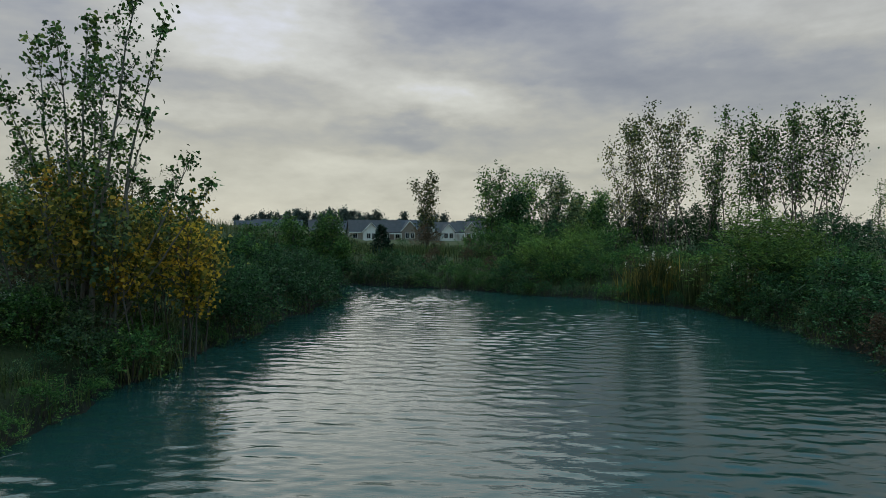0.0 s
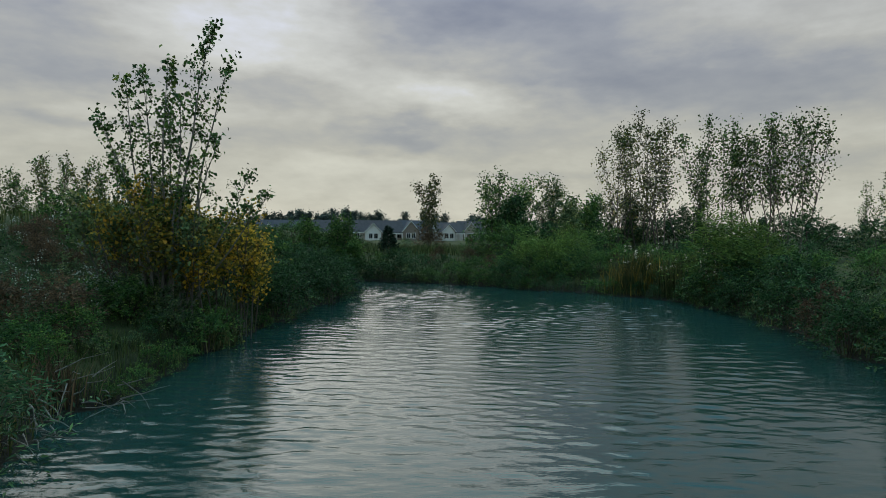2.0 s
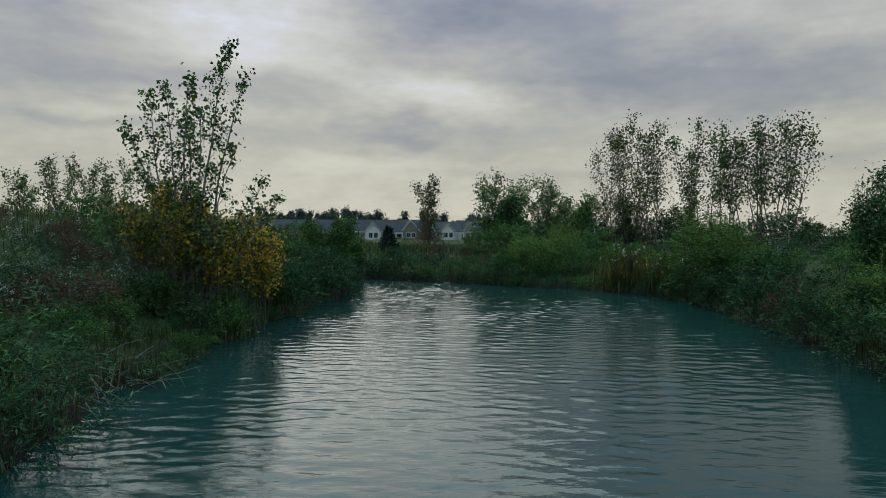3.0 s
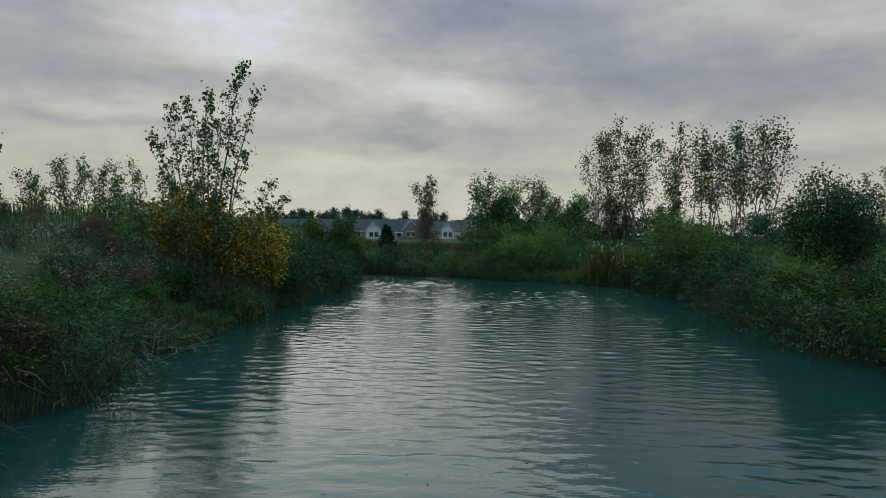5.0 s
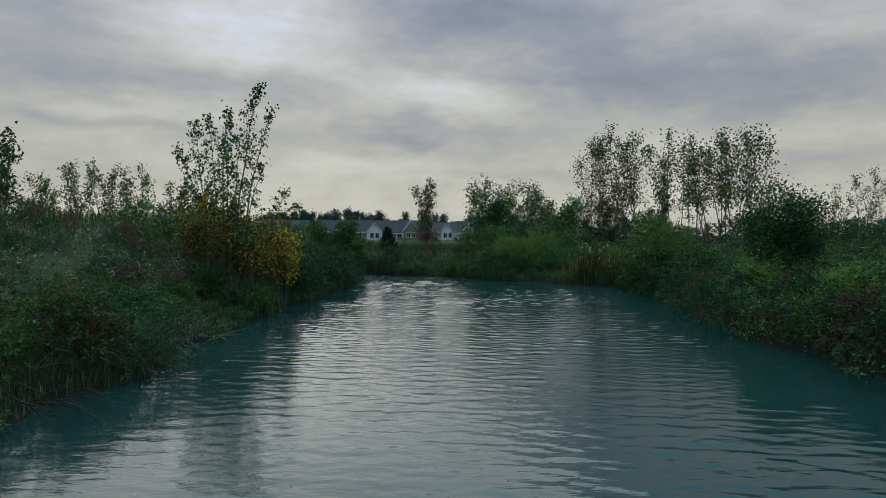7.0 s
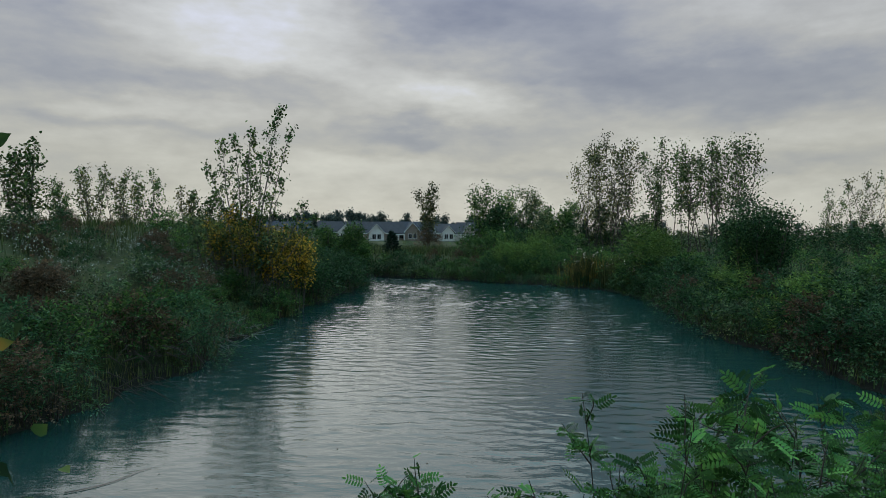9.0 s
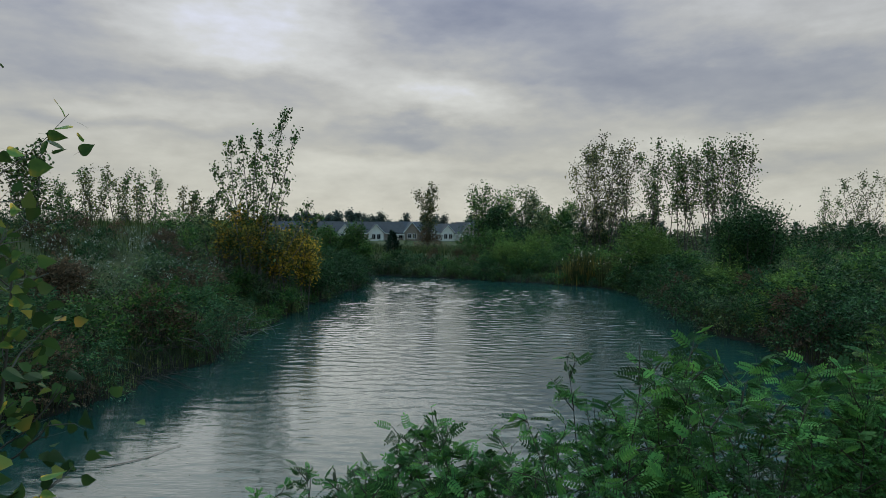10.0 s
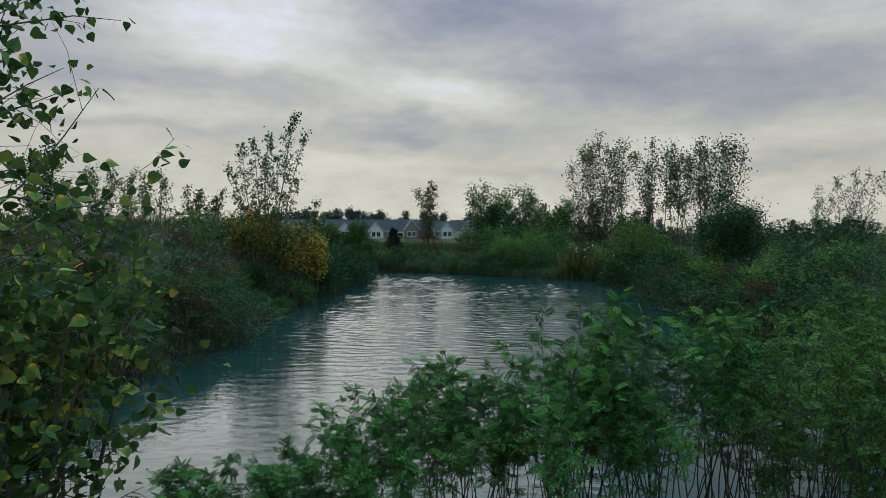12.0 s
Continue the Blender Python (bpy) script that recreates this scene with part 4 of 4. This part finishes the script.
def gable_x(bm, x0, x1, y0, y1, z0, z1):
    """A prism whose ridge runs along x."""
    ym = (y0 + y1) / 2
    v = [bm.verts.new(p) for p in ((x0, y0, z0), (x0, y1, z0), (x0, ym, z1), (x1, y0, z0), (x1, y1, z0), (x1, ym, z1))]
    for f in ((0, 2, 1), (3, 4, 5), (0, 3, 5, 2), (1, 2, 5, 4), (0, 1, 4, 3)):
        bm.faces.new([v[i] for i in f])


def gable_y(bm, x0, x1, y0, y1, z0, z1):
    xm = (x0 + x1) / 2
    v = [bm.verts.new(p) for p in ((x0, y0, z0), (x1, y0, z0), (xm, y0, z1), (x0, y1, z0), (x1, y1, z0), (xm, y1, z1))]
    for f in ((0, 1, 2), (3, 5, 4), (0, 2, 5, 3), (1, 4, 5, 2), (0, 3, 4, 1)):
        bm.faces.new([v[i] for i in f])


def slopes(name, mat, parent, x0, x1, y0, y1, z0, z1, along_x=True, thick=0.22):
    """Two roof slabs that meet at the ridge."""
    bm = bmesh.new()
    if along_x:
        ym = (y0 + y1) / 2
        prof = [(y0, z0), (ym, z1), (y1, z0), (y1, z0 + thick), (ym, z1 + thick), (y0, z0 + thick)]
        a = [bm.verts.new((x0, p, q)) for p, q in prof]
        b = [bm.verts.new((x1, p, q)) for p, q in prof]
    else:
        xm = (x0 + x1) / 2
        prof = [(x0, z0), (xm, z1), (x1, z0), (x1, z0 + thick), (xm, z1 + thick), (x0, z0 + thick)]
        a = [bm.verts.new((p, y0, q)) for p, q in prof]
        b = [bm.verts.new((p, y1, q)) for p, q in prof]
    for k in range(6):
        bm.faces.new((a[k], a[(k + 1) % 6], b[(k + 1) % 6], b[k]))
    for ring in (a, b):
        bm.faces.new((ring[0], ring[1], ring[4], ring[5]))
        bm.faces.new((ring[1], ring[2], ring[3], ring[4]))
    bmesh.ops.recalc_face_normals(bm, faces=bm.faces)
    return part(name, bm, mat, parent)


def window(parent, x, y, z, w, h, rows=1):
    f = boxed("window", WHITE, parent, x - w / 2 - 0.12, x + w / 2 + 0.12, y - 0.08, y + 0.05, z - 0.12, z + h + 0.12, label="white framed window")
    half = w / 2
    for k in range(2):
        boxed("pane", GLASS, f, x - half + k * half + 0.04, x + k * half - 0.04, y - 0.11, y - 0.085, z + 0.04, z + h - 0.04)


def house(x, y, w, siding, roof, wings, porch=None, depth=11.0, eave=2.9, ridge=6.6, label="", turn=14):
    """A one-storey house with its ridge along x. wings: front gables (offset, width, height of the gable, siding). porch: (from, to) along x."""
    foot = new("house")
    g = gz(x, y)
    foot.matrix_basis = pose(x, y, g - 0.1, 0, 0, turn)
    boxed("wall", siding, foot, -w / 2, w / 2, 0, depth, 0, eave)
    bm = bmesh.new()
    gable_x(bm, -w / 2, w / 2, 0, depth, eave, ridge - 0.1)
    part("gable_wall", bm, siding, foot)
    slopes("roof", roof, foot, -w / 2 - 0.4, w / 2 + 0.4, -0.6, depth + 0.6, eave - 0.3, ridge)
    boxed("fascia", WHITE, foot, -w / 2 - 0.4, w / 2 + 0.4, -0.68, -0.605, eave - 0.36, eave - 0.08)
    for off, ww, top, sid in wings:
        boxed("wing_wall", sid, foot, off - ww / 2, off + ww / 2, -2.2, 0.5, 0, eave)
        bm = bmesh.new()
        gable_y(bm, off - ww / 2, off + ww / 2, -2.2, 3.0, eave, top - 0.1)
        part("wing_gable", bm, sid, foot)
        slopes("wing_roof", roof, foot, off - ww / 2 - 0.4, off + ww / 2 + 0.4, -2.6, 4.0, eave - 0.25, top, False)
        for sgn in (-1, 1):
            bm = bmesh.new()
            a = [(off + sgn * (ww / 2 + 0.4), eave - 0.3), (off, top - 0.02), (off, top + 0.2), (off + sgn * (ww / 2 + 0.4), eave - 0.02)]
            lo = [bm.verts.new((p, -2.68, q)) for p, q in a]
            hi = [bm.verts.new((p, -2.61, q)) for p, q in a]
            bm.faces.new(lo), bm.faces.new(hi[::-1])
            for k in range(4):
                bm.faces.new((lo[k], lo[(k + 1) % 4], hi[(k + 1) % 4], hi[k]))
            part("rake_board", bm, WHITE, foot)
        n = max(1, int(ww / 1.9))
        for k in range(n):
            window(foot, off + (k - (n - 1) / 2) * 1.7, -2.22, 0.8, 1.2, 1.6)
    if porch:
        a, b = porch
        boxed("porch_roof", roof, foot, a, b, -3.0, -0.7, eave - 0.35, eave - 0.1)
        boxed("porch_beam", WHITE, foot, a, b, -3.0, -2.8, eave - 0.75, eave - 0.36)
        k = max(2, int((b - a) / 2.2))
        for i in range(k + 1):
            c = a + 0.15 + (b - a - 0.3) * i / k
            boxed("porch_post", WHITE, foot, c - 0.14, c + 0.14, -2.95, -2.7, 0, eave - 0.76)
    xs = np.arange(-w / 2 + 1.6, w / 2 - 1.2, 3.4)
    for c in xs:
        if all(abs(c - off) > ww / 2 + 0.7 for off, ww, _, _ in wings):
            window(foot, float(c), -0.02, 0.9, 1.3, 1.5)
    return tagged(foot, label, "house", "houses beyond the field")


house(-54, 192, 15, SIDING_GREY, ROOF, [(-4, 5.5, 5.2, SIDING)], label="grey one-storey house with a dark shingle roof")
house(-39, 196, 11, SIDING_TAN, ROOF_BROWN, [(3.4, 4.6, 5.4, WHITE)], label="tan one-storey house with a brown roof")
house(-22, 190, 16.5, SIDING, ROOF_BROWN, [(-1.8, 5.0, 5.6, WHITE)], (3.2, 7.8), label="beige one-storey house with white gable and porch")
house(-29.5, 205, 9, SIDING_GREY, ROOF, [], label="pale house half hidden behind its neighbour")
house(-9.6, 194, 10, SIDING_GREY, ROOF, [(-2.3, 5.4, 6.2, SIDING_TAN)], label="grey house with a tan front gable")
house(1.6, 192, 8.6, WHITE, ROOF_BROWN, [(-1.0, 4.0, 5.2, WHITE)], (1.2, 4.2), ridge=5.9, label="white house with dark windows and porch posts")
house(9.2, 198, 7.6, SIDING, ROOF_BROWN, [(-1.2, 5.0, 6.0, SIDING)], label="beige house with a broad front gable")
house(-66, 205, 13, SIDING, ROOF, [(3, 5.0, 5.2, SIDING)], label="beige house at the end of the row")


# ---------------------------------------------------------------- reeds, grass, weeds
def blades(name, mat, spots, height, width, parent=None, bow=0.35):
    """Tapered grass blades, each of two bent pieces, as one mesh."""
    n = len(spots)
    p = np.array([(x, y, gz0) for x, y, gz0 in spots])
    h = height * rng.uniform(0.55, 1.15, n)
    a = rng.uniform(0, 2 * math.pi, n)
    d = np.stack([np.cos(a), np.sin(a), np.zeros(n)], -1)
    s = np.stack([-np.sin(a), np.cos(a), np.zeros(n)], -1) * (width * rng.uniform(0.6, 1.2, n))[:, None] / 2
    lean = (bow * rng.uniform(0.1, 1.0, n) * h)[:, None] * d
    up = np.array([0, 0, 1.0])
    m = p + up * (h * 0.6)[:, None] + lean * 0.35
    t = p + up * h[:, None] + lean
    v = np.stack([p - s, p + s, m + s * 0.8, m - s * 0.8, t], 1).reshape(-1, 3)
    b = (np.arange(n) * 5)[:, None]
    return mesh_from(name, v, [(b + np.array([[0, 1, 2, 3]]), 0), (b + np.array([[3, 2, 4]]), 0)], [mat]), t


def land(xy):
    xy = np.asarray(xy)
    return np.column_stack([xy, ground_z(xy[:, 0], xy[:, 1])])


def shore_scatter(n, lo, hi, d0, d1):
    """n random points on the bank between two control points, d0 to d1 metres from the water."""
    pts = LOOP[lo * 8:hi * 8 + 1]
    i = rng.integers(0, len(pts) - 1, n)
    u = rng.uniform(0, 1, n)[:, None]
    p = pts[i] * (1 - u) + pts[i + 1] * u
    t = unit(pts[i + 1] - pts[i])
    nor = np.stack([-t[:, 1], t[:, 0]], -1)
    probe = p + nor * 0.3
    sign = np.where(shore_distance(probe[:, 0], probe[:, 1]) < 0, -1.0, 1.0)[:, None]
    return p + nor * sign * rng.uniform(d0, d1, n)[:, None]


def stuff(name, me, label, category):
    tagged(new(name, me), label, category, kind="stuff")


me, tops = blades("reeds", REED, land(shore_scatter(2400, 20, 22, 0.3, 2.6)), 1.75, 0.03)
stuff("reeds", me, "green and straw-coloured reeds along the shore", "reeds")
sel = tops[rng.integers(0, len(tops), 50)]
pl = np.repeat(sel, 7, axis=0) + rng.normal(size=(50 * 7, 3)) * np.array([0.03, 0.03, 0.10])
stuff("reed_plumes", leaf_cloud("reed_plumes", PLUME, pl, rng.normal(size=pl.shape) * 0.5 + np.array([0.4, 0, 0.6]), rng.uniform(0.06, 0.14, len(pl)), "oval", 0.1), "pale feathery plumes on the reeds", "reeds")
gold = np.column_stack([rng.normal(10.9, 0.75, 420), rng.normal(29.3, 0.6, 420)])
gold = gold[shore_distance(gold[:, 0], gold[:, 1]) > 0.1]
me, _ = blades("golden_reeds", GOLD_REED, land(gold), 1.5, 0.04, bow=0.6)
stuff("golden_reeds", me, "clump of golden yellow reeds at the shore", "reeds")
me, _ = blades("bank_grass", GRASS, land(shore_scatter(7000, 0, 13, 0.05, 2.2)), 0.42, 0.02, bow=0.7)
stuff("bank_grass", me, "uneven grass and weeds on the west bank", "grass")
me, _ = blades("bank_grass", GRASS, land(shore_scatter(5000, 13, 29, 0.05, 2.0)), 0.4, 0.025, bow=0.7)
stuff("bank_grass", me, "uneven grass along the far and east bank", "grass")
xy = np.column_stack([rng.uniform(-36, -14, 13000), rng.uniform(-8, 52, 13000)])
xy = xy[shore_distance(xy[:, 0], xy[:, 1]) > 2.5]
me, _ = blades("meadow_grass", GRASS, land(xy), 0.75, 0.035, bow=0.6)
stuff("meadow_grass", me, "tall rough meadow grass on the hill", "grass")
xy = np.column_stack([rng.uniform(-14, 24, 14000), rng.uniform(38, 80, 14000)])
xy = xy[shore_distance(xy[:, 0], xy[:, 1]) > 2.0]
me, _ = blades("meadow_grass", GRASS, land(xy), 0.7, 0.05, bow=0.6)
stuff("meadow_grass", me, "straw-tinged meadow grass of the field", "grass")
hub = np.column_stack([rng.uniform(-15, -9, 26), rng.uniform(1, 19, 26)])
xy = land(hub[rng.integers(0, 26, 300)] + rng.normal(size=(300, 2)) * 0.55)
xy[:, 2] += rng.uniform(0.85, 1.35, 300)
pl = np.repeat(xy, 9, axis=0) + rng.normal(size=(2700, 3)) * 0.05
stuff("seed_heads", leaf_cloud("seed_heads", FLUFF, pl, rng.normal(size=pl.shape) + np.array([0, 0, 0.5]), rng.uniform(0.035, 0.075, len(pl)), "oval", 0.1), "greyish fluffy seed heads of weeds on the slope", "weeds")


# ---------------------------------------------------------------- south shore: locust thicket and the near cottonwood
def pinnate(k, light=False):
    """A feathered leaf: an arching stalk with paired oval leaflets and one at the tip, 1 long."""
    pairs = 6 + k % 2
    v, f = [], []

    def arc(u):
        return np.array([u, 0.05 * (k - 1) * u * u, 0.10 * u - 0.28 * u * u])

    st = [arc(u) for u in (0, 0.5, 1.0)]
    for a, b in zip(st, st[1:]):
        n = len(v)
        v += [a + (0, 0.008, 0), a - (0, 0.008, 0), b - (0, 0.006, 0), b + (0, 0.006, 0)]
        f.append([n, n + 1, n + 2, n + 3])
    for i in range(pairs * 2 + 1):
        u = 0.22 + 0.70 * (i // 2) / (pairs - 1) if i < pairs * 2 else 1.0
        p = arc(min(u, 1.0))
        sgn = 0 if i == pairs * 2 else (1 if i % 2 else -1)
        d = unit(np.array([0.45 if sgn else 1.0, sgn, 0.12 - 0.05 * k]))
        w = unit(np.cross((0, 0, 1), d))
        length = 0.29 * (1.0 - 0.35 * abs(u - 0.55))
        n = len(v)
        lift = np.array([0, 0, 0.02])
        if light:
            v += [p, p + d * length * 0.5 + w * length * 0.24 + lift, p + d * length * 1.05, p + d * length * 0.5 - w * length * 0.24 + lift]
            f.append([n, n + 3, n + 2, n + 1])
            continue
        v += [p, p + d * length * 0.3 + w * length * 0.20 + lift, p + d * length * 0.8 + w * length * 0.18 + lift, p + d * length,
              p + d * length * 0.8 - w * length * 0.18 + lift, p + d * length * 0.3 - w * length * 0.20 + lift]
        f += [[n, n + 3, n + 2, n + 1], [n, n + 5, n + 4, n + 3]]
    return np.array(v), np.array(f)


PINNATE = [pinnate(k) for k in range(3)]
PLAIN_PINNATE = [pinnate(k, True) for k in range(3)]
PINNATE_MESHES = [mesh_from("leaf", v, [(f, 0)], [LOCUST]) for v, f in PINNATE]


def make_locust(height, width, stems, sprays, per, leaf, single, bare=0.4, mat=None):
    """A locust sapling clump: thin dark stems, side sprays in the upper part, feathered leaves along them."""
    foot = new("locust_shrub")
    mat = mat or LOCUST_MANY
    pos, axis = [], []
    for i in range(stems):
        a = 2 * math.pi * (i + rng.uniform(0, 0.8)) / stems
        r = width / 2 * rng.uniform(0.25, 1.0)
        h = height * rng.uniform(0.7, 0.98) if i else height * 0.92
        if i == 0:
            r *= 0.25
        st = np.array([math.cos(a) * r * 0.35, math.sin(a) * r * 0.35, -0.1])
        pts = limb(st, np.array([math.cos(a) * r * 0.65, math.sin(a) * r * 0.65, h]), h, 0.13, 0.05, 8)
        pts[:, 2] = st[2] + (pts[:, 2] - st[2]) * (h - st[2]) / (pts[-1, 2] - st[2])
        out = np.linalg.norm(pts[:, :2], axis=1).max()
        pts[:, :2] *= min(1.0, 0.55 * width / max(out, 0.01))
        own = [(pts, 0.004 + 0.002 * height, 0.002)]
        for b in range(sprays):
            u = bare + (0.98 - bare) * (b + rng.uniform(0, 1)) / sprays
            p, d = along(pts, u)
            az = rng.uniform(0, 2 * math.pi)
            q = limb(p, np.array([math.cos(az), math.sin(az), rng.uniform(0.5, 1.5)]), height * rng.uniform(0.07, 0.15) * (1.3 - 0.6 * u), 0.15, 0.0, 3)
            q[:, 2] = np.minimum(q[:, 2], height * 1.02)
            q[:, :2] *= min(1.0, 0.7 * width / max(np.linalg.norm(q[:, :2], axis=1).max(), 0.01))
            own.append((q, 0.005, 0.002))
            for _ in range(per):
                p2, d2 = along(q, rng.uniform(0.15, 1.0))
                z = rng.uniform(0, 2 * math.pi)
                pos.append(p2)
                axis.append(np.array([math.cos(z), math.sin(z), rng.uniform(-0.9, 0.5)]) + d2 * 0.4)
        for _ in range(per + 2):
            p2, d2 = along(pts, rng.uniform(0.86, 1.0))
            z = rng.uniform(0, 2 * math.pi)
            pos.append(p2)
            axis.append(np.array([math.cos(z), math.sin(z), rng.uniform(-0.2, 0.9)]))
        child("stem", tubes("stem", TWIG, own, 5), foot)
    pos, axis = np.array(pos), np.array(axis)
    size = leaf * rng.uniform(0.65, 1.2, len(pos))
    if single:
        pick = np.argsort(-pos[:, 2])[:150]
        single_leaves(foot, PINNATE_MESHES, "leaf", pos[pick], axis[pick], size[pick], 0.5)
        rest = np.setdiff1d(np.arange(len(pos)), pick)
        pos, axis, size = pos[rest], axis[rest], size[rest]
    if len(pos):
        ax = unit(axis)
        up = unit(rng.normal(size=ax.shape) * 0.5 + np.array([0, 0, 0.7]))
        sd = unit(np.cross(up, ax))
        nr = np.cross(ax, sd)
        vs, fs, base = [], [], 0
        for p, a, b, c, k, j in zip(pos, ax, sd, nr, size, rng.integers(0, 3, len(pos))):
            v, f = PLAIN_PINNATE[j]
            vs.append(p + k * (v[:, :1] * a + v[:, 1:2] * b + v[:, 2:] * c))
            fs.append(f + base)
            base += len(v)
        tagged(child("foliage", mesh_from("foliage", np.concatenate(vs), [(np.concatenate(fs), 0)], [mat]), foot), kind="stuff")
    return foot


NEAR_LOCUST = [(2.05, -11.75, 3.22, 0.8), (1.85, -12.0, 2.9, 0.8), (2.45, -11.9, 3.12, 0.9), (1.45, -11.8, 2.72, 0.7), (0.95, -11.8, 2.74, 0.8), (0.5, -11.75, 2.76, 0.8), (0.1, -11.8, 2.58, 0.7),
               (-0.35, -11.9, 2.0, 0.8), (-0.9, -11.8, 1.9, 0.8), (-1.6, -11.9, 1.8, 0.7), (2.9, -11.7, 3.12, 1.0), (3.4, -11.8, 3.2, 1.0), (1.15, -11.5, 2.5, 0.8), (0.3, -12.2, 2.3, 0.7),
               (1.9, -12.4, 2.65, 0.8), (2.6, -12.4, 2.8, 0.9)]
for x, y, top, w in NEAR_LOCUST:
    g = gz(x, y)
    t = make_locust(top - g - (0.30 if x < 1.6 else 0.08), w * 1.25, 12, 6, 8, 0.115, True, 0.66, LOCUST_DARK)
    tagged(stand(t, x, y, 50 * x, sink=0.02), "dark green locust sapling with feathery leaves on thin stems", "shrub", "locust thicket")

thicket = [make_locust(2.1, 2.1, 11, 6, 7, 0.12, False, 0.5) for _ in range(4)]
spots = [(3.9, -11.9, 2.9), (4.3, -10.9, 2.75), (4.8, -11.1, 2.8), (5.5, -10.2, 2.9), (6.5, -9.2, 2.9), (7.5, -8.4, 2.8), (5.9, -11.6, 2.9), (6.9, -10.5, 3.0),
         (8.3, -8.9, 3.0), (9.1, -6.8, 2.8), (7.7, -9.7, 3.0), (9.8, -7.6, 3.0), (10.7, -5.3, 2.9), (4.6, -12.7, 2.9), (10.0, -5.4, 2.7), (3.7, -13.0, 2.9), (11.3, -3.4, 2.8), (8.9, -9.8, 3.1)]
spread(thicket, [(x, y, (z - gz(x, y)) / 2.1) for x, y, z in spots], "yellowish green locust shrub in a thicket by the shore", "shrub", "locust thicket", 0.02, 4)

near = make_tree("cottonwood_tree", 8.4, 3, (0.02, 0.0), 0.25, 36, 0.35, 0.5, 0.14, 44, SHORE_LEAF, PALE_BARK, foot_r=0.09, scatter=0.13, taper=0.25, bias=0.08, stem_spread=0.5, tip=14, split=True,
                 singles=lambda p: (p[:, 0] > 2.3) & (p[:, 2] < 5.8), level=0.03, thick=0.010)
tagged(stand(near, -6.6, -11.4, 0), "leafy cottonwood with broad green and yellowing leaves at the shore", "tree")
for x, y, h in ((-3.6, -11.5, 3.3), (-3.9, -11.2, 3.8), (-3.4, -11.2, 3.6)):
    bush = make_tree("young_cottonwood", h, 4, (0.02, 0.0), 0.16, 12, 0.3, 0.5, 0.14, 12, COTTON_LOW, BARK, foot_r=0.03, scatter=0.16, stem_spread=0.5, tip=12, split=True,
                     singles=lambda p: (p[:, 0] > 0.25) & (p[:, 1] < 0.2), thick=0.012)
    tagged(stand(bush, x, y, 0), "dense cottonwood regrowth with green and yellow leaves", "tree", "shore regrowth")


# --- dead brush at the waterline, floating twigs
def brush_pile(x, y, n, size, label, mat=DEAD):
    foot = new("brush_pile")
    foot.matrix_basis = pose(x, y, max(gz(x, y), 0.02))
    for i in range(n):
        a = rng.uniform(-0.9, 0.9)
        p = np.array([rng.uniform(-0.8, 0.3), rng.uniform(-1.2, 1.2), 0.06 + 0.6 * rng.uniform() ** 1.6]) * size
        q = limb(p, (math.cos(a), math.sin(a) - 0.3, rng.uniform(-0.55, 0.45)), size * rng.uniform(0.3, 0.9), 0.16, -0.03, 4)
        q[:, 2] = np.maximum(q[:, 2], -0.05)
        child("stick", tubes("stick", mat, [(q, rng.uniform(0.008, 0.02), 0.004)], 5), foot)
    return tagged(foot, label, "brush")


brush_pile(-6.25, 5.2, 46, 1.15, "heap of bleached dead sticks at the waterline")
brush_pile(-6.35, -0.3, 70, 1.5, "tangle of dead branches sliding into the water", TWIG)
brush_pile(-5.5, 30.2, 12, 0.8, "pale dead twigs hanging over the water")
for x, y, n, a in ((-4.6, -6.2, 1.4, 0.5), (-5.4, -6.6, 0.9, 0.9)):
    q = limb((x, y, 0.012), (math.cos(a), math.sin(a), 0), n, 0.22, 0.0, 8)
    q[:, 2] = 0.012
    tagged(new("floating_twig", tubes("floating_twig", TWIG, [(q, 0.007, 0.003)], 5)), "thin bent twig floating on the pond", "twig", "floating twigs")


def dry_tuft(x, y, n, h, mat, label):
    """A loose tuft of dry blades by the water."""
    xy = np.column_stack([rng.normal(x, 0.22, n), rng.normal(y, 0.28, n)])
    me, _ = blades("dry_tuft", mat, land(xy), h, 0.028, bow=0.9)
    tagged(new("dry_tuft", me), label, "grass", "dry tufts")


dry_tuft(-6.55, 12.5, 90, 0.9, REED, "tuft of pale dry sedge at the waterline")
dry_tuft(-6.4, 13.3, 60, 0.8, REED, "tuft of pale dry sedge at the waterline")
dry_tuft(-7.2, 6.3, 110, 1.0, RUSSET, "brown withered grass tuft beside the dead sticks")
dry_tuft(11.9, 9.6, 70, 0.7, REED, "tuft of pale sedge under the east bank shrubs")

pts = np.column_stack([rng.uniform(-5.5, 3.0, 60), rng.uniform(-9.5, 0.0, 60), np.full(60, 0.004)])
stuff("floating_leaves", leaf_cloud("floating_leaves", RUSSET, pts, rng.normal(size=(60, 3)) * np.array([1, 1, 0.02]), rng.uniform(0.03, 0.06, 60), "oval", 0.97), "small brown leaves floating on the pond", "leaves")
